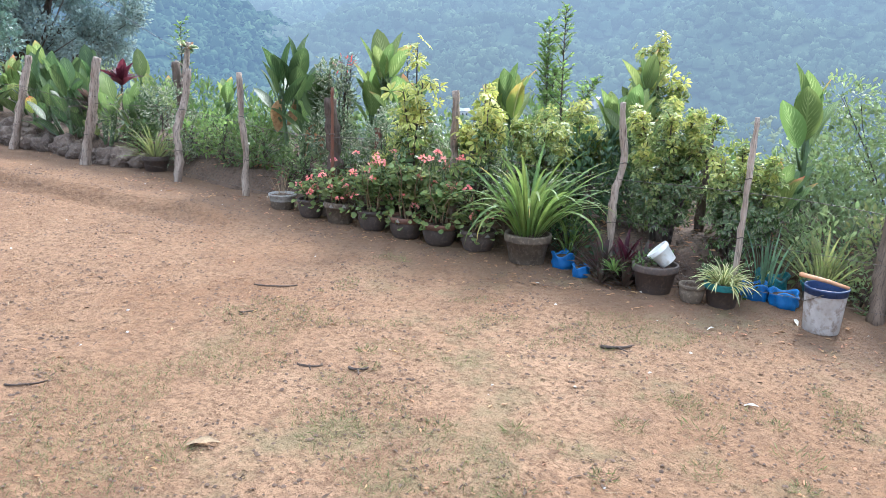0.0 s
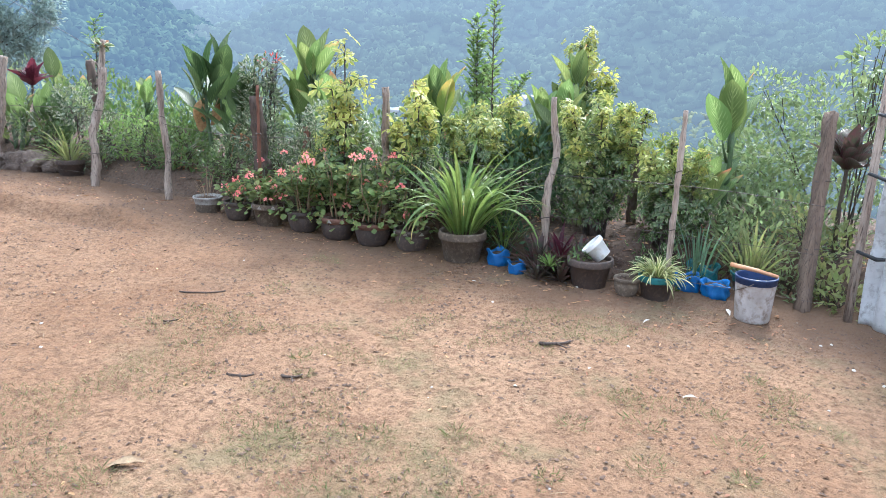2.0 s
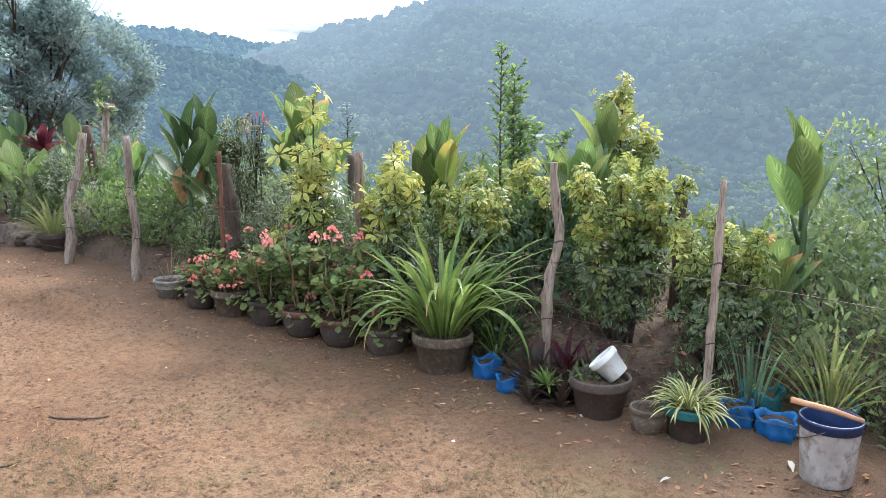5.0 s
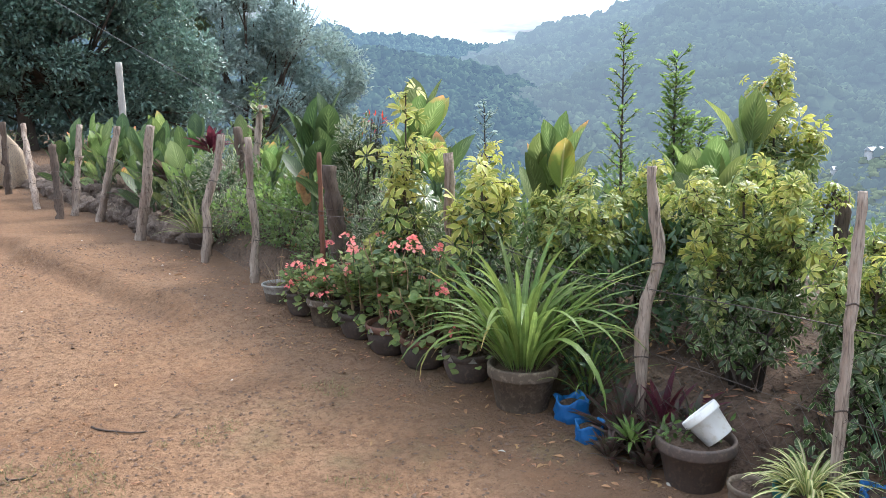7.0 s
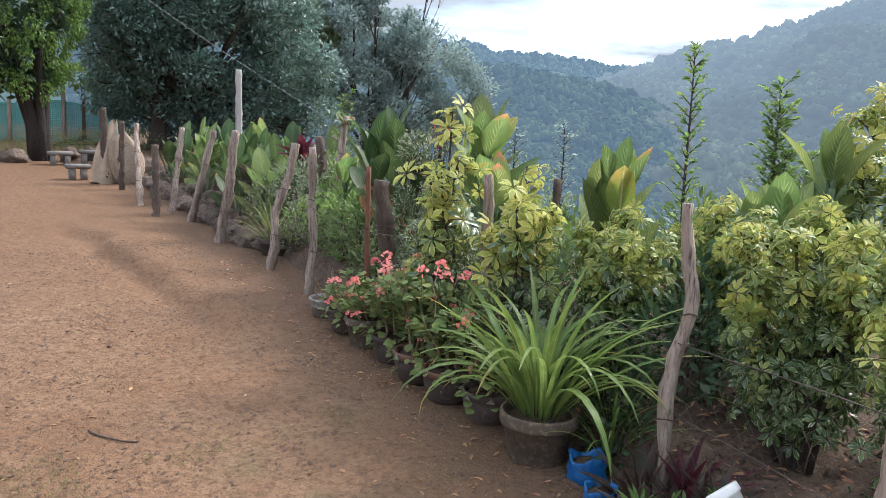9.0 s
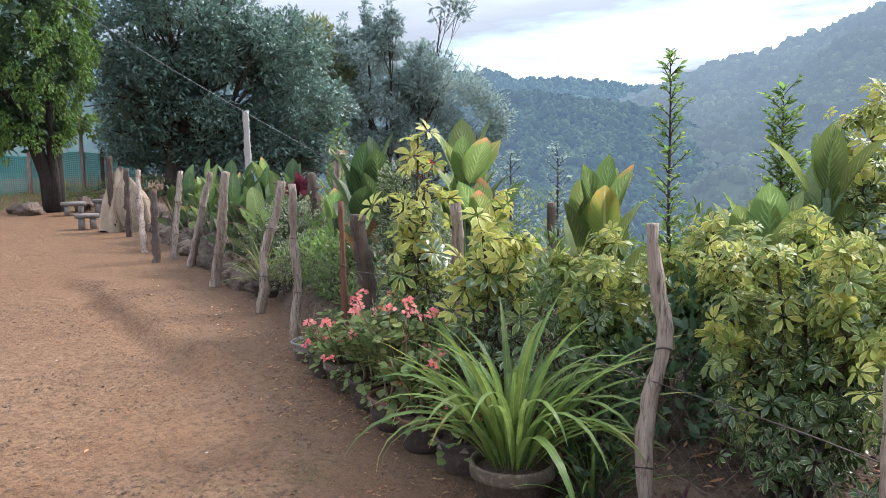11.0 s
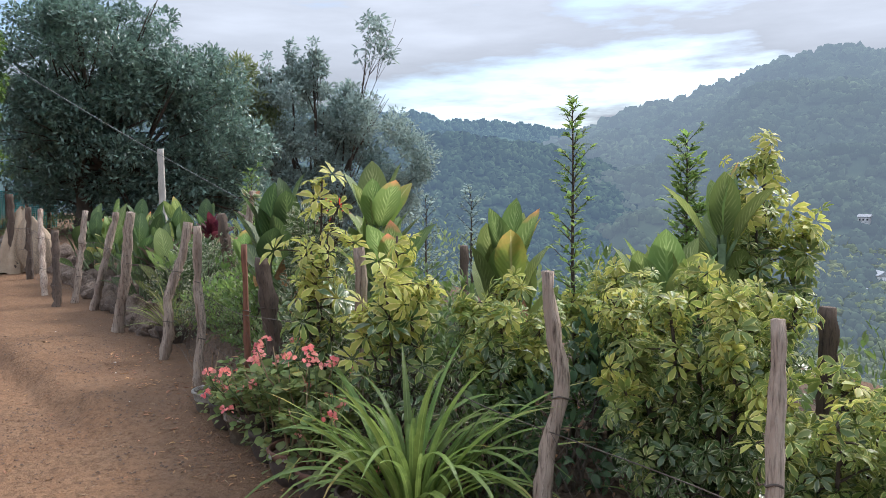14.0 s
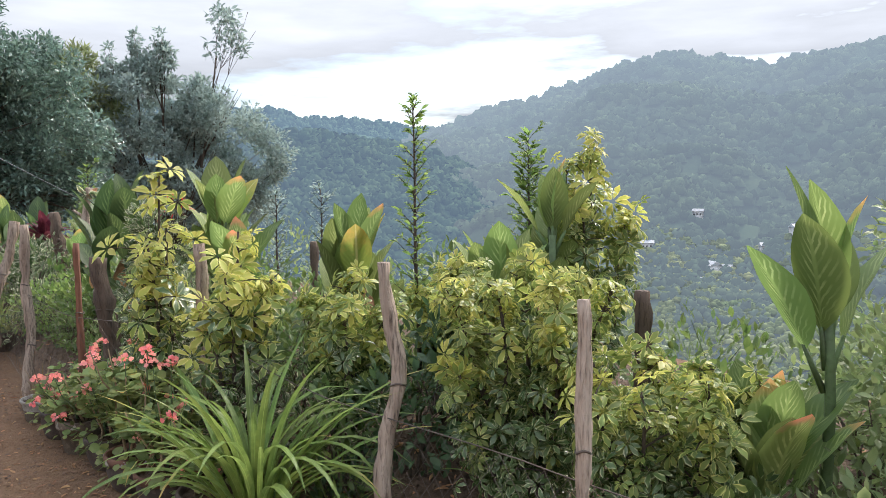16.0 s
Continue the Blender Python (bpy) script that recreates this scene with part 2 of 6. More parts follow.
DULL_WHITE = surface("dull_white_paint", (0.42, 0.4, 0.36), (0.26, 0.23, 0.19), 14, 0.7, 50, 0.3, 0.003, c3=(0.14, 0.11, 0.09))
PLASTIC_BLUE = surface("blue_plastic", (0.012, 0.11, 0.32), (0.018, 0.17, 0.42), 9, 0.45, 30, 0.35, 0.006, c3=(0.01, 0.1, 0.32), spec=0.5)
PLASTIC_NAVY = surface("navy_plastic", (0.02, 0.04, 0.11), (0.03, 0.055, 0.14), 9, 0.45, 40, 0.15, 0.003)
PLASTIC_TEAL = surface("teal_plastic", (0.02, 0.12, 0.125), (0.025, 0.17, 0.175), 9, 0.45, 40, 0.15, 0.003)
BUCKET_GREY = surface("cement_stained_bucket", (0.46, 0.42, 0.39), (0.28, 0.24, 0.21), 6, 0.75, 18, 0.4, 0.008, c3=(0.2, 0.145, 0.11))
CONCRETE = surface("concrete", (0.24, 0.215, 0.19), (0.16, 0.14, 0.12), 5, 0.9, 40, 0.5, 0.008)
HANDLE_WOOD = surface("pale_orange_wood", (0.62, 0.32, 0.17), (0.5, 0.24, 0.12), 6, 0.6, 40, 0.2, 0.003, stretch=(3, 3, 0.4))
PALE_POLE = surface("bleached_pole", (0.5, 0.47, 0.42), (0.36, 0.33, 0.29), 4, 0.85, 30, 0.5, 0.008, stretch=(3, 3, 0.4))
WIRE = surface("rusty_wire", (0.16, 0.13, 0.11), (0.1, 0.075, 0.06), 9, 0.6, 60, 0.2, 0.001, metal=0.5)
CABLE = surface("grey_cable", (0.2, 0.21, 0.22), (0.15, 0.15, 0.16), 9, 0.6, 60, 0.2, 0.001)
SACKING = surface("beige_sacking", (0.4, 0.31, 0.22), (0.3, 0.225, 0.155), 5, 0.9, 70, 0.5, 0.006)
TARP = surface("white_plastic_sheet", (0.62, 0.62, 0.61), (0.45, 0.44, 0.43), 4, 0.45, 20, 0.5, 0.02, c3=(0.3, 0.28, 0.26))
TAR_BLACK = surface("black_rubber", (0.03, 0.03, 0.032), (0.045, 0.045, 0.045), 6, 0.7, 40, 0.3, 0.004)
STRAW = surface("dry_straw", (0.36, 0.26, 0.15), (0.2, 0.13, 0.075), 6, 0.9, 40, 0.3, 0.003)
PALE_CHIP = surface("pale_chip", (0.5, 0.45, 0.39), (0.48, 0.43, 0.36), 6, 0.8, 40, 0.2, 0.002)
WALL_PALE = surface("pale_wall", (0.6, 0.6, 0.6), (0.5, 0.5, 0.5), 0.4, 0.9, 3, 0.1, 0.01)
ROOF_TIN = surface("tin_roof", (0.42, 0.44, 0.47), (0.34, 0.35, 0.37), 0.6, 0.6, 4, 0.1, 0.01)
DARK_GLASS = surface("dark_window", (0.03, 0.035, 0.04), (0.04, 0.045, 0.05), 1, 0.2, 5, 0.0, 0.001)

CANE = leaf_material("dumb_cane_leaf", (0.135, 0.2, 0.06), (0.34, 0.4, 0.17), "streaked", rib=(0.22, 0.3, 0.1), tip=(0.5, 0.26, 0.1), rough=0.48, warm=0.02, ribs=0.05, spread=0.35)
CANE_DARK = leaf_material("dark_cane_leaf", (0.06, 0.1, 0.035), (0.17, 0.23, 0.085), "streaked", rib=(0.12, 0.18, 0.06), rough=0.48, ribs=0.05, spread=0.35)
CANE_OLD = leaf_material("withered_cane_leaf", (0.2, 0.27, 0.06), (0.52, 0.34, 0.09), "withering", rib=(0.5, 0.46, 0.2), tip=(0.42, 0.16, 0.06), rough=0.5)
LEAF_DRY = leaf_material("dry_leaf", (0.42, 0.24, 0.12), (0.26, 0.13, 0.07), "plain", rough=0.8, through_light=0.2)
YELLOW = leaf_material("yellow_umbrella_leaf", (0.16, 0.21, 0.05), (0.5, 0.49, 0.17), "edged", rough=0.4, shine=0.4, ribs=0.1)
GOLD = leaf_material("golden_umbrella_leaf", (0.36, 0.37, 0.085), (0.6, 0.54, 0.2), "edged", rough=0.5, shine=0.3, ribs=0.1)
UMBRELLA = leaf_material("edged_umbrella_leaf", (0.075, 0.12, 0.04), (0.4, 0.43, 0.22), "edged", rough=0.27, shine=0.55, through_light=0.3, ribs=0.1)
CREAM = leaf_material("cream_edged_leaf", (0.09, 0.125, 0.06), (0.6, 0.58, 0.42), "edged", rough=0.5)
GREEN = leaf_material("mid_green_leaf", (0.07, 0.12, 0.032), (0.13, 0.19, 0.055), rough=0.36, shine=0.5)
BRIGHT = leaf_material("bright_green_leaf", (0.13, 0.21, 0.055), (0.2, 0.28, 0.085), rough=0.45, through_light=0.5)
# deep green raised toward blue, with the haze before the trees mixed in
DEEP = leaf_material("hazed_deep_green_leaf", (0.085, 0.15, 0.118), (0.19, 0.275, 0.22), rough=0.3, through_light=0.25, shine=0.6, spread=0.45)
# dark bush leaf, also the painted shade inside the cypress
SHADY = leaf_material("dark_bush_and_shade_leaf", (0.035, 0.07, 0.03), (0.06, 0.105, 0.042), rough=0.4, through_light=0.25)
# leaf colour paled to blue-grey, so distance haze is part of it
HAZY = leaf_material("haze_greyed_leaf", (0.22, 0.285, 0.26), (0.28, 0.345, 0.315), rough=0.8, through_light=0.4, shine=0.1)
BAMBOO = leaf_material("bamboo_leaf", (0.17, 0.21, 0.1), (0.22, 0.26, 0.13), rough=0.6)
CYPRESS = leaf_material("cypress_spray", (0.07, 0.145, 0.028), (0.16, 0.255, 0.05), rough=0.6, through_light=0.2, spread=0.3)
DARK_BARK = surface("dark_cypress_bark", (0.035, 0.028, 0.024), (0.055, 0.043, 0.035), 5, 0.9, 30, 0.9, 0.03, stretch=(2, 2, 0.5))
BLADE = leaf_material("strap_leaf", (0.105, 0.165, 0.04), (0.18, 0.25, 0.065), rib=(0.24, 0.34, 0.1), rough=0.38, tip=(0.42, 0.3, 0.1))
SPIDER = leaf_material("striped_leaf", (0.22, 0.27, 0.08), (0.6, 0.56, 0.3), "striped", rough=0.4)
ONION = leaf_material("blue_green_leaf", (0.1, 0.18, 0.1), (0.15, 0.23, 0.13), rough=0.5)
MAROON = leaf_material("maroon_leaf", (0.07, 0.016, 0.024), (0.12, 0.026, 0.036), rough=0.42, rib=(0.16, 0.045, 0.055))
BROMELIAD = leaf_material("purple_green_leaf", (0.055, 0.06, 0.034), (0.1, 0.042, 0.042), rough=0.36, shine=0.5)
GERANIUM = leaf_material("geranium_leaf", (0.12, 0.175, 0.055), (0.21, 0.265, 0.095), rough=0.5, tip=(0.42, 0.3, 0.06), spread=0.4, warm=0.02)
PINK = leaf_material("pink_petal", (0.8, 0.22, 0.2), (0.85, 0.4, 0.34), rough=0.6, spread=0.18)
RED = leaf_material("red_bract", (0.5, 0.03, 0.03), (0.62, 0.06, 0.04), rough=0.5)
GRASS = leaf_material("grass_blade", (0.15, 0.19, 0.055), (0.25, 0.25, 0.1), rough=0.6)
THATCH = leaf_material("trodden_grass", (0.105, 0.12, 0.042), (0.19, 0.165, 0.075), rough=0.7, spread=0.4)
WEED = leaf_material("weed_leaf", (0.13, 0.185, 0.07), (0.22, 0.27, 0.12), rough=0.45, through_light=0.45, shine=0.5)
NETTING = surface("teal_netting", (0.06, 0.36, 0.32), (0.09, 0.44, 0.4), 2, 0.8, 30, 0.2, 0.01)

# each layer glows in its own haze colour and strength
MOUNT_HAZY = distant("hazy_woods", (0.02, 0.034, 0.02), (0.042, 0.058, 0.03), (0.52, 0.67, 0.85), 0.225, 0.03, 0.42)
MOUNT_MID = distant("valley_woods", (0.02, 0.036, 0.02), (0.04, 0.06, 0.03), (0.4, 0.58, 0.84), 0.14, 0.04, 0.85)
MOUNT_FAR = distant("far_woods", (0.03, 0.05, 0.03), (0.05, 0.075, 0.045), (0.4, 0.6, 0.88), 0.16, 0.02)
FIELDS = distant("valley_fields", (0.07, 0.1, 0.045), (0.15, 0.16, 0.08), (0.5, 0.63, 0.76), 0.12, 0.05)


# ---- mesh helpers ----
def raw_mesh(name, verts, faces, material, uvs=None, smooth=True):
    """A mesh from arrays: verts (n, 3), faces as one array (m, 3 or 4) or a list, uvs a vertex (n, 2)."""
    me = bpy.data.meshes.new(name)
    if isinstance(faces, np.ndarray):
        k = faces.shape[1]
        me.vertices.add(len(verts))
        me.vertices.foreach_set("co", np.asarray(verts, np.float32).ravel())
        me.loops.add(faces.size)
        me.loops.foreach_set("vertex_index", faces.astype(np.int32).ravel())
        me.polygons.add(len(faces))
        me.polygons.foreach_set("loop_start", np.arange(0, faces.size, k, dtype=np.int32))
        me.polygons.foreach_set("loop_total", np.full(len(faces), k, np.int32))
        me.update(calc_edges=True)
        if uvs is not None:
            layer = me.uv_layers.new(name="UVMap")
            layer.data.foreach_set("uv", np.asarray(uvs, np.float32)[faces.ravel()].ravel())
    else:
        me.from_pydata([tuple(v) for v in verts], [], faces)
    me.validate()
    me.polygons.foreach_set("use_smooth", [smooth] * len(me.polygons))
    me.materials.append(material)
    me.update()
    return me


def thing(name, label, category, at=(0, 0, 0), group=""):
    e = tagged(new(name), label, category, group)
    e.empty_display_size = 0.1
    e.location = at
    return e


def part(name, me, parent, label="", at=None):
    """One mesh object under a thing or a part; at: its pose there."""
    ob = new(name, me)
    ob.parent = parent
    if at is not None:
        ob.matrix_basis = at
    if label:
        ob["label"] = label
    return ob


def tube(points, radii, sides=8, rough=0.0, seed=0, capped=True):
    """Verts and quads of a round bar along points, with a radius at each; rough roughens it."""
    rng = np.random.default_rng(seed)
    p = np.array(points, float)
    r = np.array(radii, float)
    t = np.gradient(p, axis=0)
    t /= np.linalg.norm(t, axis=1)[:, None]
    ref = np.array((1.0, 0.0, 0.0)) if abs(t[0][0]) < 0.8 else np.array((0.0, 1.0, 0.0))
    verts, a = [], np.arange(sides) * 2 * np.pi / sides
    wob = 1 + rough * rng.normal(size=sides)
    for i in range(len(p)):
        s = np.cross(t[i], ref)
        s /= np.linalg.norm(s)
        u = np.cross(s, t[i])
        rr = r[i] * wob * (1 + 0.5 * rough * rng.normal(size=sides))
        verts.append(p[i] + (np.cos(a) * rr)[:, None] * s + (np.sin(a) * rr)[:, None] * u)
    n = len(p)
    verts = np.concatenate(verts + [p[:1], p[-1:]])
    k = np.arange(sides)
    faces = [np.stack([i * sides + k, i * sides + (k + 1) % sides, (i + 1) * sides + (k + 1) % sides, (i + 1) * sides + k], 1) for i in range(n - 1)]
    if capped:
        c0, c1 = n * sides, n * sides + 1
        faces.append(np.stack([np.full(sides, c0), (k + 1) % sides, k, k], 1))
        faces.append(np.stack([np.full(sides, c1), (n - 1) * sides + k, (n - 1) * sides + (k + 1) % sides, (n - 1) * sides + (k + 1) % sides], 1))
    return verts, np.concatenate(faces)


def join(pieces):
    """Several (verts, quads) or (verts, quads, uvs) as one."""
    verts, faces, uvs, n = [], [], [], 0
    for p in pieces:
        verts.append(p[0])
        faces.append(p[1] + n)
        if len(p) > 2:
            uvs.append(p[2])
        n += len(p[0])
    return (np.concatenate(verts), np.concatenate(faces), np.concatenate(uvs)) if uvs else (np.concatenate(verts), np.concatenate(faces))


def solid(name, pieces, material, smooth=True):
    """A mesh of joined quads; degenerate quads become triangles."""
    v, f = join(pieces)[:2]
    faces = [tuple(dict.fromkeys(int(i) for i in q)) for q in f]
    return raw_mesh(name, v, [q for q in faces if len(q) > 2], material, smooth=smooth)


def lathe(profile, sides=28, wobble=0.0, seed=0):
    """Verts and quads turned round z from (radius, height) pairs."""
    rng = np.random.default_rng(seed)
    a = np.arange(sides) * 2 * np.pi / sides
    ph = rng.uniform(0, 6.28, 3)
    w = 1 + wobble * (np.sin(2 * a + ph[0]) + 0.6 * np.sin(3 * a + ph[1]) + 0.4 * np.sin(5 * a + ph[2]))
    verts = np.concatenate([np.stack([np.cos(a) * r * w, np.sin(a) * r * w, np.full(sides, z)], 1) for r, z in profile])
    k = np.arange(sides)
    faces = np.concatenate([np.stack([i * sides + k, i * sides + (k + 1) % sides, (i + 1) * sides + (k + 1) % sides, (i + 1) * sides + k], 1) for i in range(len(profile) - 1)])
    return verts, faces


def leaf(length, width, n=6, bend=0.6, fold=0.25, peak=0.45, wave=0.0, stalk=0.0, blunt=1.0):
    """A blade along +y from the origin, face up, arching down by bend radians, folded along its rib: verts, quads, uvs."""
    t = np.linspace(0, 1, n + 1)
    ang = -bend * t ** 1.4
    step = length / n
    y = np.concatenate([[0], np.cumsum(np.cos(ang[:-1]) * step)])
    z = np.concatenate([[0], np.cumsum(np.sin(ang[:-1]) * step)])
    s = np.clip((t - stalk) / (1 - stalk), 0, 1)
    w = np.where(s < peak, np.sin(np.minimum(s / peak, 1) * np.pi / 2) ** 0.8, np.cos(np.clip((s - peak) / (1 - peak), 0, 1) * np.pi / 2).clip(1e-6) ** blunt)
    w = np.maximum(w, 0.03) * width / 2
    lift = w * fold
    wv = wave * width * np.sin(t * 13)
    mid = np.stack([np.zeros(n + 1), y, z], 1)
    lf = np.stack([-w, y, z + lift + wv], 1)
    rt = np.stack([w, y, z + lift - wv], 1)
    verts = np.stack([lf, mid, rt], 1).reshape(-1, 3)
    uvs = np.stack([np.stack([np.full(n + 1, c), t], 1) for c in (0.0, 0.5, 1.0)], 1).reshape(-1, 2)
    i = np.arange(n)[:, None] * 3
    faces = np.concatenate([i + np.array([0, 1, 4, 3]), i + np.array([1, 2, 5, 4])])
    return verts, faces, uvs


def placed(piece, m):
    v = piece[0] @ np.array(m.to_3x3()).T + np.array(m.translation)
    return (v, *piece[1:])


def scatter(pieces, mats, seed=0):
    """Copies of the pieces at many poses (k, 4, 4), joined to arrays."""
    rng = np.random.default_rng(seed)
    mats = np.asarray(mats)
    pick = rng.integers(0, len(pieces), len(mats))
    out = []
    for i, (v, f, uv) in enumerate(pieces):
        ms = mats[pick == i]
        if not len(ms):
            continue
        vv = np.einsum("kij,nj->kni", ms[:, :3, :3], v) + ms[:, None, :3, 3]
        ff = f[None] + (np.arange(len(ms)) * len(v))[:, None, None]
        out.append((vv.reshape(-1, 3), ff.reshape(-1, f.shape[1]), np.tile(uv, (len(ms), 1))))
    return join(out)


def aim(pos, direction, roll, size):
    """Poses (k, 4, 4) that turn +y along direction, with z up as far as may be, rolled, scaled."""
    d = direction / np.linalg.norm(direction, axis=1)[:, None]
    up = np.tile(np.array((0.0, 0.0, 1.0)), (len(d), 1))
    x = np.cross(d, up)
    x /= np.maximum(np.linalg.norm(x, axis=1), 1e-4)[:, None]
    z = np.cross(x, d)
    c, s = np.cos(roll)[:, None], np.sin(roll)[:, None]
    x, z = x * c + z * s, z * c - x * s
    m = np.zeros((len(d), 4, 4))
    m[:, :3, 0], m[:, :3, 1], m[:, :3, 2] = x * size[:, None], d * size[:, None], z * size[:, None]
    m[:, :3, 3], m[:, 3, 3] = pos, 1
    return m


def sphere_dirs(rng, n, low=-1.0):
    z = rng.uniform(low, 1, n)
    a = rng.uniform(0, 2 * np.pi, n)
    q = np.sqrt(1 - z * z)
    return np.stack([q * np.cos(a), q * np.sin(a), z], 1)


# ---- the ground ----
def gz(x, y):
    """Height of the yard at a place."""
    return -0.165 + 0.033 * min(max(y, -12), 26)


def bed_z(x, y):
    """Top of the planted bank behind the fence."""
    near_end = min(max((0.45 - y) / 0.4, 0), 1)
    k = min(max((x - 0.12 - 0.6 * near_end) / 0.35, 0), 1)
    drop = max(0, x - 3.2) ** 1.5 * 0.28
    return gz(x, y) - 0.05 + (0.05 + 0.2) * k * k * (3 - 2 * k) - drop + 0.05 * noise.noise(Vector((x * 2.2, y * 2.2, 3)))


def spaced(dense_lo, dense_hi, step, far, grow=1.35):
    a = list(np.arange(dense_lo, dense_hi + 1e-6, step))
    s, lo, hi = step, dense_lo, dense_hi
    left, right = [], []
    while hi < far:
        s *= grow
        hi, lo = hi + s, lo - s
        right.append(hi), left.append(lo)
    return np.array(left[::-1] + a + right)


def ground_height(x, y):
    z = gz(x, y)
    near = max(0.0, 1 - max(abs(x + 2) - 6, abs(y - 6) - 12, 0) / 8)
    if near > 0:
        z += near * (0.022 * noise.noise(Vector((x * 0.9, y * 0.9, 0))) + 0.012 * noise.noise(Vector((x * 4, y * 4, 5))) + 0.005 * noise.noise(Vector((x * 13, y * 13, 9))))
        # a worn scarp across the yard
        edge = -0.95 - 0.16 * (y - 5.5) + 0.12 * noise.noise(Vector((y * 1.7, 2, 0)))
        if 3.6 < y < 8.6:
            fade = min(1, (y - 3.6) / 0.8, (8.6 - y) / 1.2)
            d = x - edge
            z += fade * (0.1 / (1 + math.exp(-d * 30)) - 0.05 * math.exp(-((d + 0.12) / 0.12) ** 2)) * math.exp(-max(0, d) / 0.8)
    away = max(0, x - 4.5)
    z -= min(60, away * 0.55 + max(0, y - 45) * 0.2 * (x > -40))
    return z


gx, gy = spaced(-6.5, 0.9, 0.07, 2500), spaced(-2.2, 13.0, 0.08, 2500)
gv = np.array([(x, y, ground_height(x, y)) for y in gy for x in gx])
nx = len(gx)
gi = (np.arange(len(gy) - 1)[:, None] * nx + np.arange(nx - 1)).ravel()
ground = new("ground", raw_mesh("ground", gv, np.stack([gi, gi + 1, gi + nx + 1, gi + nx], 1), YARD))
tagged(ground, "trodden reddish-brown bare earth yard with thin grass", "ground", kind="structure")

bx, by = np.arange(0.06, 6.0, 0.09), np.arange(-3.0, 14.0, 0.1)
bv = np.array([(x + 0.06 * math.sin(y * 3.1) * (x < 0.2), y, bed_z(x, y) + 0.03 * noise.noise(Vector((x * 7, y * 7, 1)))) for y in by for x in bx])
nb = len(bx)
bi = (np.arange(len(by) - 1)[:, None] * nb + np.arange(nb - 1)).ravel()
bed = new("garden_bed", raw_mesh("garden_bed", bv, np.stack([bi, bi + 1, bi + nb + 1, bi + nb], 1), BED))
tagged(bed, "raised bank of dark damp garden soil", "soil", kind="structure")


# ---- mountains ----
def slope(name, label, ridge, r0, r1, z0, power, material, az_step=0.5, steps=46, rough=9.0, seed=0):
    """A wooded slope that climbs from r0 to a skyline at r1; ridge: (bearing, elevation) in degrees."""
    az = np.arange(ridge[0][0], ridge[-1][0] + 0.01, az_step)
    el = np.interp(az, [a for a, _ in ridge], [e for _, e in ridge])
    s = np.concatenate([np.linspace(0, 1, steps), [1.12, 1.3]])
    verts = []
    for a, e in zip(az, el):
        top = r1 * math.tan(radians(e)) + 1.4
        for k in s:
            r = r0 + (r1 - r0) * k
            h = z0 + (top - z0) * (k ** power if k <= 1 else 1 - (k - 1) * 1.6)
            x, y = r * math.cos(radians(a)), r * math.sin(radians(a))
            fade = min(1, k * 4) * (1 - 0.85 * min(1, k) ** 4)
            h += rough * fade * (noise.noise(Vector((x / 70, y / 70, seed))) + 0.5 * noise.noise(Vector((x / 28, y / 28, seed))))
            verts.append((x, y, h))
    n = len(s)
    i = (np.arange(len(az) - 1)[:, None] * n + np.arange(n - 1)).ravel()
    me = raw_mesh(name, np.array(verts), np.stack([i, i + 1, i + n + 1, i + n], 1), material)
    ob = tagged(new(name, me), label, "mountain", kind="structure")
    return np.array(verts).reshape(len(az), n, 3)


def half_ball():
    """A lumpy dome of few facets, for tree crowns far off."""
    rows, sides = (-0.3, 0.4, 0.88), 7
    v = [(math.sqrt(1 - h * h) * math.cos(a), math.sqrt(1 - h * h) * math.sin(a), h) for h in rows for a in np.arange(sides) * 2 * np.pi / sides]
    k = np.arange(sides)
    f = np.concatenate([np.stack([i * sides + k, i * sides + (k + 1) % sides, (i + 1) * sides + (k + 1) % sides, (i + 1) * sides + k], 1) for i in range(2)])
    f = np.concatenate([f, [[14, 15, 16, 17], [14, 17, 18, 20], [18, 19, 20, 18]][:2]])
    return np.array(v), f


def crowns(name, label, grid, count, size, material, seed, k_lo, k_hi, a_lo=0.0, a_hi=1.0, tall=1.0):
    """Tree crowns strewn over a slope's grid, larger kinds farther up; size: a share of the distance."""
    rng = np.random.default_rng(seed)
    na, ns = grid.shape[0] - 1, 45
    u = rng.uniform(a_lo, a_hi, count) * (na - 1)
    k = rng.uniform(k_lo ** 0.8, k_hi ** 0.8, count) ** 1.25 * (ns - 1)
    i, j = u.astype(int), k.astype(int)
    fu, fk = (u - i)[:, None], (k - j)[:, None]
    p = grid[i, j] * (1 - fu) * (1 - fk) + grid[i + 1, j] * fu * (1 - fk) + grid[i, j + 1] * (1 - fu) * fk + grid[i + 1, j + 1] * fu * fk
    v, f = half_ball()
    r = rng.uniform(size[0], size[1], count) * np.linalg.norm(p[:, :2], axis=1)
    lump = 1 + 0.3 * rng.normal(size=(count, len(v), 1)).clip(-1, 1)
    vv = v[None] * lump * r[:, None, None] * np.array((1, 1, tall)) + p[:, None] + np.array((0, 0, 0.4)) * r[:, None, None]
    ff = f[None] + (np.arange(count) * len(v))[:, None, None]
    ob = new(name, raw_mesh(name, vv.reshape(-1, 3), ff.reshape(-1, 4), material))
    return tagged(ob, label, "forest", kind="stuff")


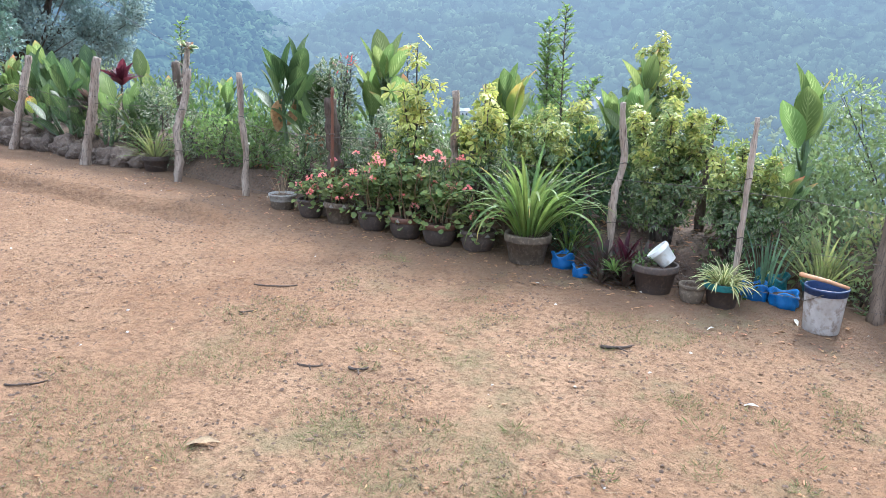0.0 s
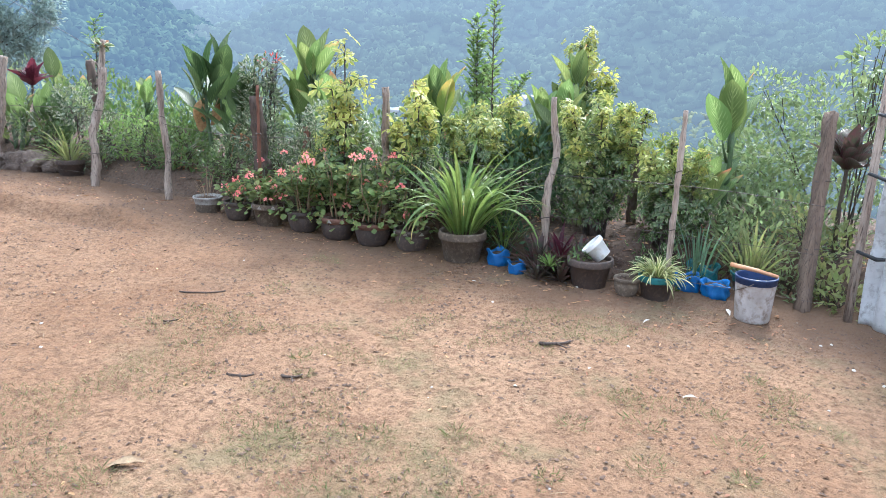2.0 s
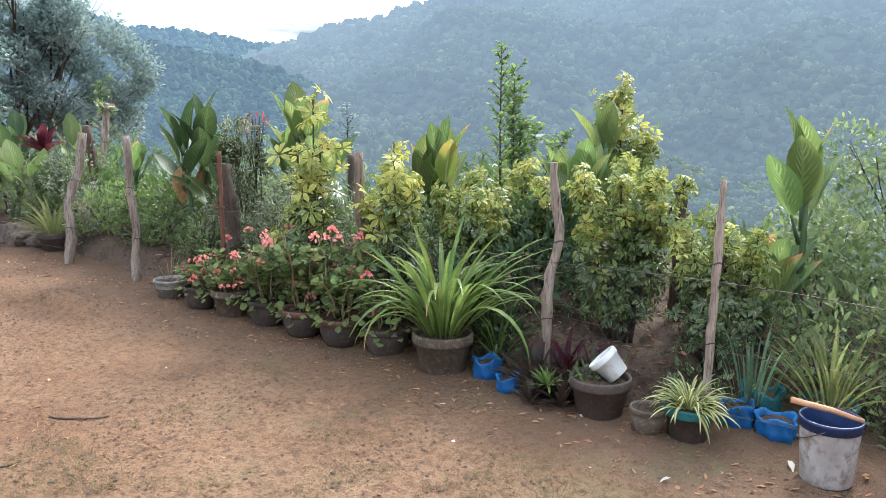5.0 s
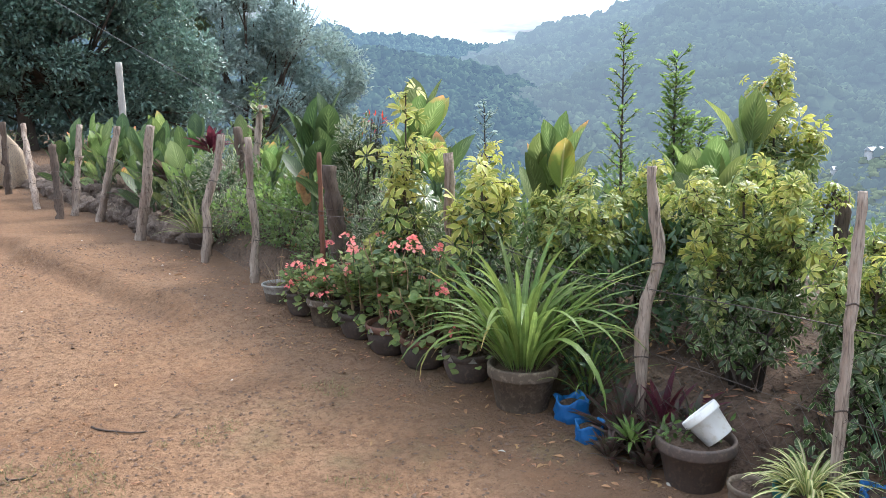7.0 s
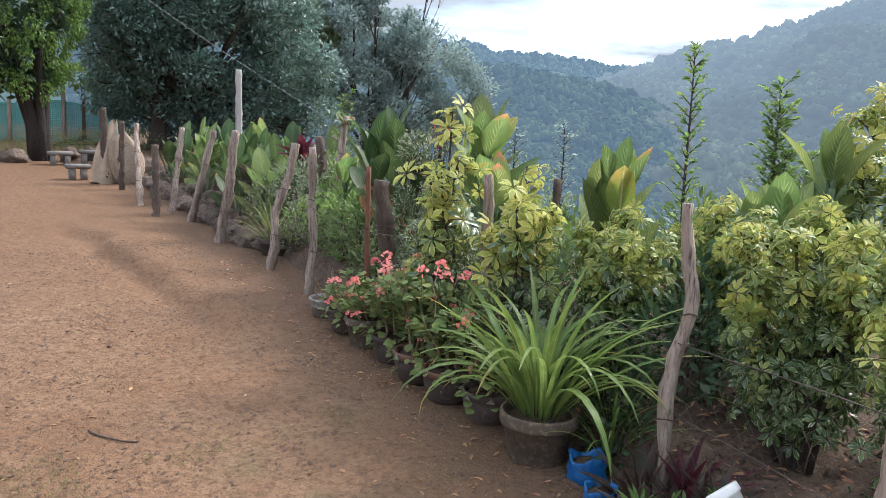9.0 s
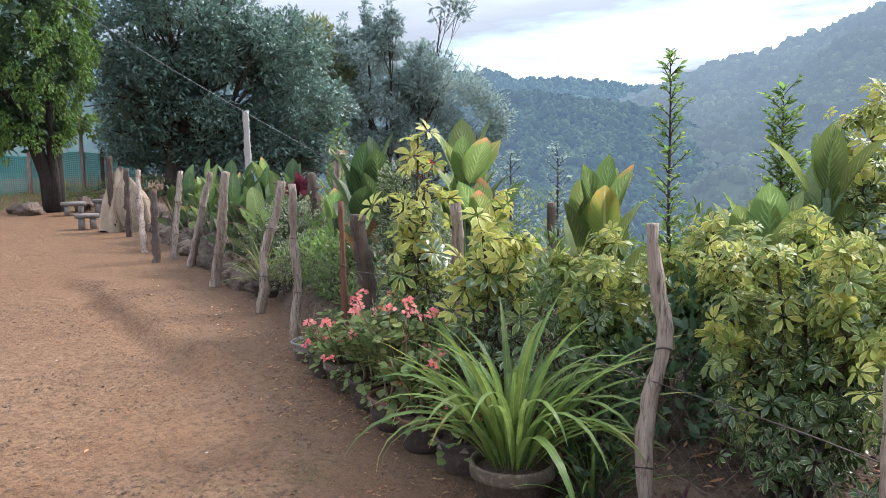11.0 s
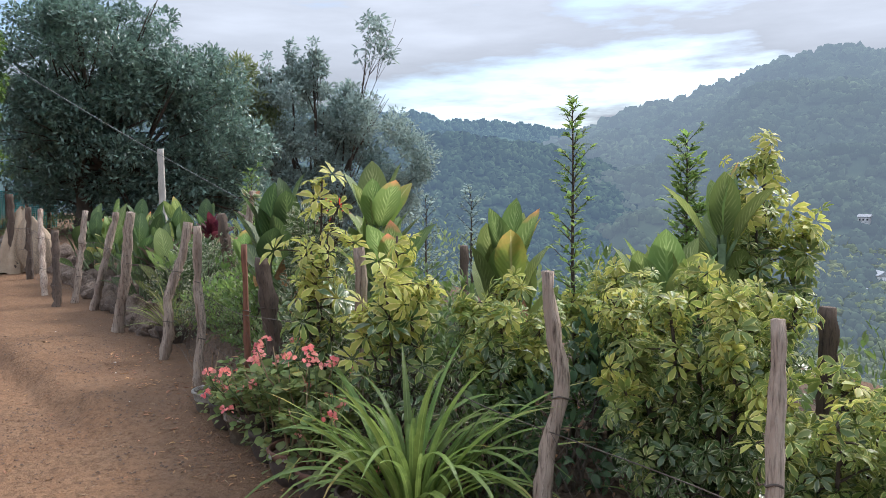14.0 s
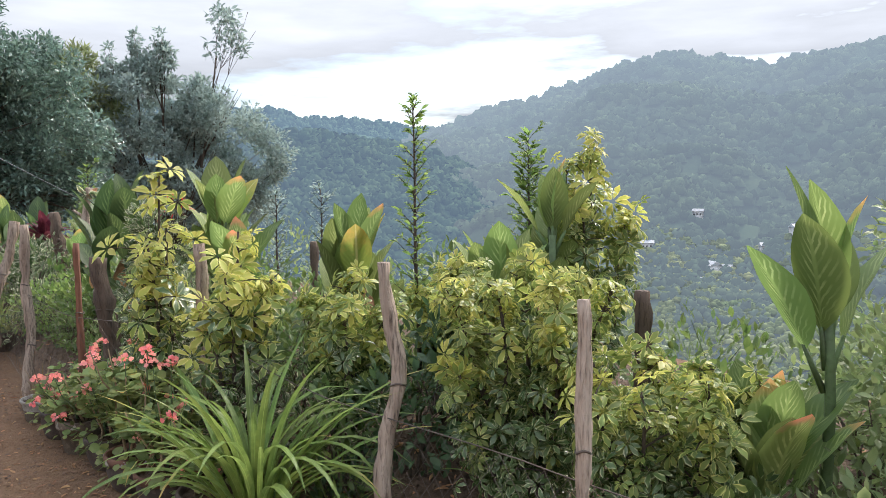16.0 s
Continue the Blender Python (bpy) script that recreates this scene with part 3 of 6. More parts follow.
RIDGE_BIG = [(-75, 7), (-40, 9), (-20, 9.6), (0, 9.3), (10, 9.2), (17.8, 8.9), (21.6, 8.3), (24.6, 7.8), (27.2, 8.6), (30.5, 8.8), (34.3, 8.4), (38.3, 7.2), (41.2, 5.9), (45.3, 4.9), (47.8, 4.2), (51, 3.0), (56, 1.5), (62, 0.2)]
RIDGE_FAR = [(36, 3.6), (44, 4.1), (47.8, 4.4), (50.7, 4.7), (54, 5.2), (57.3, 5.2), (58.9, 5.8), (60.8, 5.9), (66, 6.3), (80, 6.5), (110, 6), (150, 5)]
RIDGE_NEAR = [(34, -7), (38, -3.4), (42, -0.4), (45, 1.4), (49, 2.9), (53, 3.6), (58, 4.3), (64, 4.6), (75, 5), (100, 5.5), (140, 5)]
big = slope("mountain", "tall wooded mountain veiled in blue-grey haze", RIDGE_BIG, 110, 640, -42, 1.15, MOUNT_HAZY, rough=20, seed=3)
far = slope("far_ridge", "far wooded ridge in blue haze under the sky", RIDGE_FAR, 600, 1500, -40, 1.1, MOUNT_FAR, rough=16, seed=7)
near = slope("near_ridge", "dark green wooded hillside in blue haze across the valley", RIDGE_NEAR, 90, 420, -38, 1.2, MOUNT_MID, rough=7, seed=11)
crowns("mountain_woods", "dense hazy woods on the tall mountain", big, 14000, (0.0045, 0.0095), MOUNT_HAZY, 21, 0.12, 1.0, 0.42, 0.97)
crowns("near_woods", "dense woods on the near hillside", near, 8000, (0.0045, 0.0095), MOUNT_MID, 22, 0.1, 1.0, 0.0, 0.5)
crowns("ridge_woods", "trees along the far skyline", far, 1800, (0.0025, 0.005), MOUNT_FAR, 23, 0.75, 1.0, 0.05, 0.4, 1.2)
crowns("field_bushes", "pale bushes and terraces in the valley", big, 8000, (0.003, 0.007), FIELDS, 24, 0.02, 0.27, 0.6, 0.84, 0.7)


# ---- kinds of plants ----
CANE_LEAVES = [raw_mesh("cane_leaf", *(lambda p: (p[0], p[1]))(leaf(1.0, w, 9, b, f, 0.47, wv, 0.0, 0.66)), CANE, leaf(1.0, w, 9, b, f, 0.47, wv, 0.0, 0.66)[2]) for w, b, f, wv in ((0.47, 0.3, 0.26, 0.014), (0.51, 0.5, 0.2, 0.02), (0.45, 0.12, 0.34, 0.012))]


def recoloured(meshes, material):
    out = []
    for me in meshes:
        c = me.copy()
        c.materials.clear()
        c.materials.append(material)
        out.append(c)
    return out


CANE_DARK_LEAVES = recoloured(CANE_LEAVES, CANE_DARK)
CANE_OLD_LEAVES = recoloured(CANE_LEAVES, CANE_OLD)
DRY_LEAVES = recoloured(CANE_LEAVES, LEAF_DRY)
CREAM_LEAVES = recoloured(CANE_LEAVES, CREAM)


def dumb_cane(x, y, top, stems, seed, length=0.4, dark=False, old=0, dry=0, base=None, spread=0.12, opening=34, drop=0.09, label="dumb cane plant with large streaked green leaves"):
    """Stout canes with sheaths of big upright leaves. stems: how many canes; top: height of the highest tip."""
    rng = np.random.default_rng(seed)
    z0 = bed_z(x, y) - 0.02 if base is None else base
    e = thing("dumb_cane", label, "plant", (x, y, z0), "dumb canes in the bed")
    for s in range(stems):
        h = (top - z0 - length * 0.82) * (1.0 if s == 0 else rng.uniform(0.55, 0.95))
        h = max(h, 0.06)
        a = rng.uniform(0, 6.28)
        off = 0.0 if s == 0 else rng.uniform(0.4, 1.0) * spread
        foot = np.array((math.cos(a) * off, math.sin(a) * off, 0))
        tipp = foot * 1.6 + np.array((rng.normal() * 0.03, rng.normal() * 0.03, h))
        path = [foot + (tipp - foot) * t + np.array((0.015 * math.sin(t * 5 + a), 0.015 * math.cos(t * 4 + a), 0)) for t in np.linspace(0, 1, 6)]
        part("stem", solid("cane_stem", [tube(path, np.linspace(0.024, 0.016, 6), 8, 0.06, seed + s)], STEM_GREEN), e)
        n = int(rng.integers(7, 10))
        for i in range(n):
            f = i / (n - 1)
            el = radians(87 - opening * f + rng.normal() * 8)
            yaw = i * 2.4 + rng.normal() * 0.35 + a
            L = length * rng.uniform(0.82, 1.05) * (1 - 0.12 * f)
            at = tipp - np.array((0, 0, 1)) * (0.02 + drop * f * min(1, h * 2)) + 0.012 * np.array((math.cos(yaw), math.sin(yaw), 0))
            d = np.array([[math.cos(yaw) * math.cos(el), math.sin(yaw) * math.cos(el), math.sin(el)]])
            stalk = at + d[0] * L * (0.16 + 0.24 * f)
            source = CANE_DARK_LEAVES if dark else CANE_LEAVES
            if old and i in (n - 2, n - 4)[: old] and s == 0:
                source = CANE_OLD_LEAVES
            m = Matrix(aim(np.array([stalk]), d, np.array([rng.normal() * 0.25]), np.array([L]))[0].tolist())
            lf = part("leaf", source[int(rng.integers(0, 3))], e, at=m)
            part("leaf_stalk", solid("leaf_stalk", [tube([at, (at + stalk) / 2 + 0.004, stalk + d[0] * 0.02], [0.014, 0.011, 0.007], 5)], STEM_GREEN), lf).matrix_parent_inverse = m.inverted()
        for i in range(dry):
            yaw = rng.uniform(0, 6.28)
            m = Matrix(aim(np.array([tipp - np.array((0, 0, 0.1 + 0.1 * i))]), np.array([[math.cos(yaw) * 0.4, math.sin(yaw) * 0.4, -0.9]]), np.array([rng.normal()]), np.array([length * 0.55]))[0].tolist())
            part("withered_leaf", DRY_LEAVES[i % 3], e, "brown withered leaf", at=m)
    return e


def whorl(k=8, length=0.07, width=0.028, droop=0.5, seed=0):
    """An umbrella leaf: leaflets that radiate from one point."""
    rng = np.random.default_rng(seed)
    out = []
    for i in range(k):
        a = i * 2 * math.pi / k + rng.normal() * 0.12
        L = length * rng.uniform(0.8, 1.1)
        p = leaf(L, width * L / length, 3, 0.7, 0.3, 0.55, 0, 0.1, 0.55)
        out.append(placed(p, Matrix.Rotation(a, 4, "Z") @ Matrix.Rotation(-droop + rng.normal() * 0.15, 4, "X") @ Matrix.Translation((0, 0.012, 0))))
    return join(out)


WHORLS = [whorl(8, seed=i, droop=-0.15 + 0.25 * i) for i in range(3)]


def umbrella_shrub(x, y, top, radius, stems, count, seed, gold=0.3, plain=0.4, label="", low=0.25, size=1.0, name="umbrella_shrub", base=None, lean=0.0):
    """Several thin leaning stems with umbrella leaves in tiers; gold and plain: the shares of golden and of green ones."""
    rng = np.random.default_rng(seed)
    z0 = bed_z(x, y) - 0.02 if base is None else base
    e = thing(name, label or "umbrella shrub with yellow-edged leaflets", "shrub", (x, y, z0))
    h = top - z0
    bars, spots, dirs, rank = [], [], [], []
    for s in range(stems):
        a = s * 2.4 + rng.uniform(0, 0.8)
        r = radius * (0.15 if s == 0 else rng.uniform(0.45, 0.9))
        hh = h * (1 if s == 0 else rng.uniform(0.62, 0.95))
        foot = np.array((math.cos(a), math.sin(a), 0)) * r * 0.2
        tipp = np.array((math.cos(a) * r + lean * hh, math.sin(a) * r, hh))
        path = [foot + (tipp - foot) * np.array((t ** 1.3, t ** 1.3, t)) + 0.02 * np.array((math.sin(t * 6 + a), math.cos(t * 5 + s), 0)) for t in np.linspace(0, 1, 8)]
        bars = [tube(path, np.linspace(0.014, 0.005, 8), 6, 0.08, seed + s)]
        n = int(count * 1.45) // stems
        for i in range(n):
            t = 1 - (1 - low) * rng.random() ** 1.25
            k = min(6, int(t * 7))
            p = path[k] + (path[k + 1] - path[k]) * (t * 7 - k)
            b = rng.uniform(0, 6.28)
            out = rng.uniform(0.03, 0.21) * size * (1.3 - 0.7 * t)
            el = rng.uniform(-0.2, 1.0)
            d = np.array((math.cos(b) * math.cos(el), math.sin(b) * math.cos(el), math.sin(el)))
            q = p + d * out
            spots.append(q), rank.append(t + rng.normal() * 0.12)
            dirs.append(np.array((d[0] * 0.8, d[1] * 0.8, 0.8)) + rng.normal(size=3) * 0.42)
            if i % 3 == 0:
                bars.append(tube([p, (p + q) / 2 + np.array((0, 0, 0.006)), q], [0.004, 0.003, 0.002], 4, capped=False))
        part("stem", solid("shrub_stem", bars, BARK), e)
    spots, dirs, rank = np.array(spots), np.array(dirs), np.array(rank)
    # the whorl's axis (+z) is turned along dirs
    side = np.cross(dirs, rng.normal(size=dirs.shape))
    m = aim(spots, side, np.zeros(len(spots)), size * rng.uniform(0.75, 1.15, len(spots)))
    zz = dirs / np.linalg.norm(dirs, axis=1)[:, None]
    yy = side / np.linalg.norm(side, axis=1)[:, None]
    sc = (size * rng.uniform(0.55, 1.2, len(spots)))[:, None]
    m[:, :3, 0], m[:, :3, 1], m[:, :3, 2] = np.cross(yy, zz) * sc, yy * sc, zz * sc
    order = np.argsort(-rank)
    ng, npl = int(gold * len(order)), int(plain * len(order))
    for nm, ids, material in (("golden_foliage", order[:ng], GOLD), ("edged_foliage", order[ng:len(order) - npl], YELLOW), ("green_foliage", order[len(order) - npl:], UMBRELLA)):
        if len(ids):
            v, f, uv = scatter(WHORLS, m[ids], seed)
            part(nm, raw_mesh(nm, v, f, material, uv), e)
    return e


TREE_LEAF = [leaf(1.0, 0.46, 2, 0.5, 0.25, 0.5, 0, 0, 0.7), leaf(1.0, 0.38, 2, 0.8, 0.3, 0.5, 0, 0, 0.7)]
SPRAY_LEAF = [leaf(1.0, 0.26, 2, 0.5, 0.25, 0.45), leaf(1.0, 0.2, 2, 0.9, 0.3, 0.4)]
SMALL_LEAF = [leaf(1.0, 0.42, 3, 0.5, 0.25, 0.5), leaf(1.0, 0.36, 3, 0.8, 0.3, 0.45), leaf(1.0, 0.5, 3, 0.3, 0.2, 0.5)]
NARROW_LEAF = [leaf(1.0, 0.22, 3, 0.6, 0.25, 0.45), leaf(1.0, 0.18, 3, 0.9, 0.3, 0.4)]
ROUND_LEAF = [leaf(1.0, 0.95, 4, 0.4, 0.15, 0.5, 0.03, 0.0, 0.5), leaf(1.0, 0.9, 4, 0.7, 0.2, 0.55, 0.03, 0.0, 0.5)]


def blob_leaves(rng, blobs, count, size, up=0.4, fill=0.35):
    """Poses of leaves over the shells of blobs (x, y, z, rx, rz), thinned inside."""
    vol = np.array([b[3] ** 2 for b in blobs])
    which = rng.choice(len(blobs), count, p=vol / vol.sum())
    b = np.array(blobs)[which]
    d = sphere_dirs(rng, count)
    r = 1 - fill * rng.random(count) ** 1.6
    lump = 1 + 0.16 * np.sin(d[:, 0] * 7 + which * 3) * np.cos(d[:, 1] * 6 + which) + 0.1 * rng.normal(size=count)
    pos = b[:, :3] + d * (r * lump)[:, None] * np.stack([b[:, 3], b[:, 3], b[:, 4]], 1)
    dr = d + rng.normal(size=(count, 3)) * 0.6 + np.array((0, 0, up))
    return aim(pos, dr, rng.normal(size=count) * 0.7, size * rng.uniform(0.6, 1.25, count))


def bush(name, label, x, y, blobs, count, size, material, seed, pieces=SMALL_LEAF, stems=5, base=None, up=0.4, category="shrub", bark=BARK, group=""):
    """A shrub: stems that fork into leafy clumps. blobs: (dx, dy, z above the foot, radius, half height)."""
    rng = np.random.default_rng(seed)
    z0 = bed_z(x, y) - 0.02 if base is None else base
    e = thing(name, label, category, (x, y, z0), group)
    bars = []
    for i in range(max(stems, len(blobs))):
        b = blobs[i % len(blobs)]
        tipp = np.array(b[:3]) + rng.normal(size=3).clip(-1.2, 1.2) * b[3] * 0.22
        foot = np.array((rng.normal() * 0.03, rng.normal() * 0.03, 0))
        path = [foot + (tipp - foot) * np.array((t ** 1.3, t ** 1.3, t)) + 0.02 * rng.normal(size=3) * t for t in np.linspace(0, 1, 6)]
        bars = [tube(path, np.linspace(0.009, 0.003, 6), 5)]
        for _ in range(3):
            q = tipp + sphere_dirs(rng, 1)[0] * np.array((b[3], b[3], b[4])) * 0.7
            bars.append(tube([path[3], (path[3] + q) / 2 + 0.02, q], [0.004, 0.003, 0.0015], 4, capped=False))
        part("stem", solid("bush_stem", bars, bark), e)
    v, f, uv = scatter(pieces, blob_leaves(rng, blobs, count, size, up), seed)
    part("foliage", raw_mesh("foliage", v, f, material, uv), e)
    return e


def sapling(x, y, top, radius, seed, material=GREEN, tip_material=BRIGHT, label="slender young tree with tiers of small leaves", tiers=46, base=None, leaf_size=0.055, shoots=1):
    """A straight thin trunk with short side twigs, set with leaves all the way up."""
    rng = np.random.default_rng(seed)
    z0 = bed_z(x, y) - 0.05 if base is None else base
    h = top - z0
    e = thing("sapling", label, "tree", (x, y, z0))
    bars, pos, dr = [], [], []
    for s in range(shoots):
        lean = np.array((rng.normal(), rng.normal(), 0)) * (0.0 if s == 0 else 0.16) * h
        hh = h * (1 if s == 0 else rng.uniform(0.6, 0.92))
        path = [np.array((0.012 * math.sin(t * 9 + s), 0.012 * math.cos(t * 7 + s), t * hh)) + lean * t for t in np.linspace(0, 1, 10)]
        bars.append(tube(path, np.linspace(0.016 if s == 0 else 0.01, 0.003, 10), 6))
        for i in range(tiers):
            t = 0.3 + 0.7 * i / tiers
            p = path[min(8, int(t * 9))] * (1 - (t * 9 % 1)) + path[min(9, int(t * 9) + 1)] * (t * 9 % 1)
            a = i * 2.4 + rng.normal() * 0.4
            L = radius * (1.35 - 0.8 * t) * rng.uniform(0.25, 1.25) + 0.02
            d = np.array((math.cos(a), math.sin(a), 0.55 + 0.6 * t))
            q = p + d / np.linalg.norm(d) * L
            bars.append(tube([p, q], [0.004, 0.0015], 4, capped=False))
            for k in range(12):
                w = rng.uniform(0.2, 1.05)
                pos.append(p + (q - p) * w)
                b = a + rng.normal() * 1.1
                dr.append((math.cos(b), math.sin(b), rng.uniform(0.1, 1.0)))
        for k in range(10):
            b = k * 2.4
            pos.append(path[-1])
            dr.append((math.cos(b) * 0.6, math.sin(b) * 0.6, 0.9))
    part("trunk", solid("sapling_trunk", bars, BARK), e)
    pos, dr = np.array(pos), np.array(dr)
    m = aim(pos, dr, rng.normal(size=len(pos)) * 0.5, leaf_size * rng.uniform(0.7, 1.2, len(pos)))
    cut = pos[:, 2] > 0.86 * h
    for nm, ids, mt in (("foliage", ~cut, material), ("young_foliage", cut, tip_material)):
        if ids.any():
            v, f, uv = scatter(NARROW_LEAF + SMALL_LEAF[:1], m[ids], seed)
            part(nm, raw_mesh(nm, v, f, mt, uv), e)
    return e


def strap_leaves(parent, n, length, width, seed, material, at=(0, 0, 0), splay=(0.15, 1.15), bend=(0.8, 2.0), foot=0.06, kinds=6, name="leaf"):
    """Long arching blades from one foot, each a mesh part; kinds of them share their mesh."""
    rng = np.random.default_rng(seed)
    bank = []
    for k in range(kinds):
        v, f, uv = leaf(1.0, width * rng.uniform(0.8, 1.15), 10, rng.uniform(*bend), 0.45, 0.35, 0, 0, 0.7)
        bank.append(raw_mesh("strap_leaf", v, f, material, uv))
    for i in range(n):
        a, t = i * 2.39996 + rng.normal() * 0.3, (i + 0.5) / n
        el = math.pi / 2 - (splay[0] + (splay[1] - splay[0]) * t * rng.uniform(0.75, 1.1))
        d = np.array([[math.cos(a) * math.cos(el), math.sin(a) * math.cos(el), math.sin(el)]])
        p = np.array([at]) + np.array([[math.cos(a), math.sin(a), 0]]) * foot * math.sqrt(t)
        m = aim(p, d, np.array([rng.normal() * 0.15]), np.array([length * rng.uniform(0.65, 1.1)]))[0]
        part(name, bank[i % kinds], parent, at=Matrix(m.tolist()))


# ---- kinds of made things ----
POT = {
    "plain": [(0.0, 0.0), (0.70, 0.0), (0.74, 0.03), (0.92, 0.74), (1.0, 0.75), (1.02, 0.8), (1.02, 0.96), (1.0, 1.0), (0.93, 1.0), (0.9, 0.94), (0.88, 0.8)],
    "bowl": [(0.0, 0.0), (0.72, 0.0), (0.78, 0.05), (0.9, 0.6), (0.97, 0.85), (1.04, 0.9), (1.05, 0.97), (1.0, 1.0), (0.94, 0.98), (0.9, 0.85)],
    "bulged": [(0.0, 0.0), (0.66, 0.0), (0.8, 0.15), (0.93, 0.45), (0.97, 0.62), (0.93, 0.74), (0.96, 0.78), (1.02, 0.82), (1.04, 0.94), (1.0, 1.0), (0.92, 0.98), (0.88, 0.84)],
}


def pot(name, label, x, y, radius, height, material, style="plain", rim=None, wobble=0.012, seed=0, soil=True, z=None, tilt=None):
    """A round plant pot: outer and inner wall, rolled rim, soil."""
    z0 = gz(x, y) - 0.006 if z is None else z
    e = thing(name, label, "pot", (x, y, z0), "pots along the fence")
    if tilt:
        e.rotation_euler = [radians(a) for a in tilt]
    prof = [(r * radius, h * height) for r, h in POT[style]]
    split = len(prof) - 6 if rim else len(prof)
    body = part("body", solid("pot_body", [lathe(prof[: split + 1], 30, wobble, seed)], material), e)
    if rim:
        part("rim", solid("pot_rim", [lathe([(r * 1.002, h) for r, h in prof[split - 1:]], 30, wobble, seed)], rim), e)
    if soil:
        r_in = prof[-1][0]
        v, f = lathe([(0.001, 0.0), (r_in * 0.5, 0.008), (r_in * 0.99, -0.004)], 18)
        v[:, 2] += height * 0.87 + 0.006 * np.random.default_rng(seed).normal(size=len(v))
        part("soil", solid("pot_soil", [(v, f[:, ::-1])], BED), e)
    return e


def post(label, foot, top, radius, seed, material=WOOD, bends=(), sides=9, name="fence_post", stubs=0, ties=True, gnarl=1.0):
    """A rough split or round post; bends: (share of the way, dx, dy) swells out of line."""
    rng = np.random.default_rng(seed)
    foot, top = np.array(foot, float), np.array(top, float)
    e = thing(name, label, "post", tuple(foot), "fence posts")
    pts, rad = [], []
    for t in np.linspace(0, 1, 22):
        p = (top - foot) * t
        for k, dx, dy in bends:
            w = math.exp(-((t - k) / 0.16) ** 2)
            p = p + np.array((dx, dy, 0)) * w
        pts.append(p + np.array((rng.normal(), rng.normal(), 0)) * radius * 0.09 * gnarl)
        rad.append(radius * (1.12 - 0.25 * t) * (1 + gnarl * (0.07 * rng.normal() + 0.06 * math.sin(t * 17 + seed))))
    part("shaft", solid("post_shaft", [tube(pts, rad, sides + 3 * (sides > 4), 0.15, seed)], material), e)
    for i in range(stubs):
        t = rng.uniform(0.55, 0.95)
        p = np.array(pts[int(t * 21)])
        a = rng.uniform(0, 6.28)
        q = p + np.array((math.cos(a), math.sin(a), 0.7)) * rng.uniform(0.05, 0.11)
        part("stub", solid("post_stub", [tube([p, (p + q) / 2, q], [radius * 0.5, radius * 0.36, radius * 0.3], 6, 0.1, i)], material), e)
    if ties:
        for t in (0.38, 0.7):
            k = int(t * 21)
            ring = [np.array(pts[k]) + np.array((math.cos(a) * rad[k] * 1.1, math.sin(a) * rad[k] * 1.1, 0.006 * math.sin(a * 2))) for a in np.linspace(0, 6.28, 13)]
            part("wire_tie", solid("wire_tie", [tube(ring, [0.0035] * 13, 5, capped=False)], WIRE), e)
    return e


# ---- fence posts ----
BZ = lambda x, y: bed_z(x, y) - 0.04
SILVER = "weathered grey-brown wooden fence post"
post("crooked weathered fence post with a knotty bend, split bark", (0.25, 0.96, BZ(0.25, 0.98) - 0.05), (0.285, 0.946, 1.10), 0.026, 1, bends=((0.7, 0.042, -0.03), (0.9, -0.008, 0.014), (0.5, -0.012, 0.012)), gnarl=1.5)
post("thin straight grey fence post", (0.2, 0.06, -0.1), (0.194, 0.041, 1.066), 0.018, 2)
post("thick round sawn fence post leaning beside the white sheet", (0.46, -0.78, -0.23), (0.86, -0.77, 1.06), 0.046, 3, WOOD_BROWN, gnarl=0.5)
post(SILVER + " with a twisted trunk", (-0.02, 5.46, -0.05), (0.256, 5.546, 1.157), 0.038, 4, bends=((0.5, -0.05, 0.02),), stubs=1)
post(SILVER + ", slim and split", (0.02, 4.5, -0.05), (0.09, 4.622, 1.157), 0.028, 5, bends=((0.4, 0.03, 0),))
post(SILVER, (-0.121, 6.898, 0.0), (0.02, 6.733, 1.23), 0.044, 6, bends=((0.5, 0.02, 0),))
post(SILVER, (-0.146, 8.32, 0.0), (0.158, 8.287, 1.209), 0.046, 7)
post(SILVER + " beside a bush", (0.3, 2.35, BZ(0.3, 2.35)), (0.26, 2.33, 1.11), 0.033, 8)
post("dark upright log stump behind the fence", (0.33, 3.62, BZ(0.33, 3.6)), (0.2, 3.6, 0.98), 0.055, 9, WOOD_DARK, name="log_post")
post("reddish-brown squared stake wound with wire", (0.05, 3.44, -0.1), (0.048, 3.442, 1.082), 0.022, 10, WOOD_RED, sides=4, name="stake")
post("dark leaning post among the plants", (1.37, 0.63, BZ(1.37, 0.63)), (1.37, 0.63, 0.918), 0.035, 11, WOOD_DARK, stubs=1)
post("short grey post deep in the bed", (1.94, 3.94, BZ(1.94, 3.94)), (1.94, 3.94, 0.96), 0.03, 12, WOOD_DARK)
post("broken brown stem stump", (0.87, 3.6, BZ(0.87, 3.6)), (0.87, 3.59, 0.68), 0.035, 13, WOOD_RED, name="stump", ties=False)
post(SILVER, (-0.24, 8.95, 0.06), (-0.05, 9.1, 1.22), 0.036, 14, stubs=1)
post(SILVER + ", short and leaning", (-0.44, 8.75, 0.06), (-0.4, 9.0, 1.0), 0.04, 15, WOOD_DARK)
post(SILVER, (-0.48, 9.85, 0.1), (-0.43, 10.5, 1.23), 0.036, 16)
post(SILVER, (-0.5, 11.6, 0.15), (-0.48, 11.6, 1.25), 0.05, 17, WOOD_DARK)
post(SILVER, (-0.66, 12.35, 0.18), (-0.66, 12.4, 1.45), 0.045, 18, WOOD_DARK)
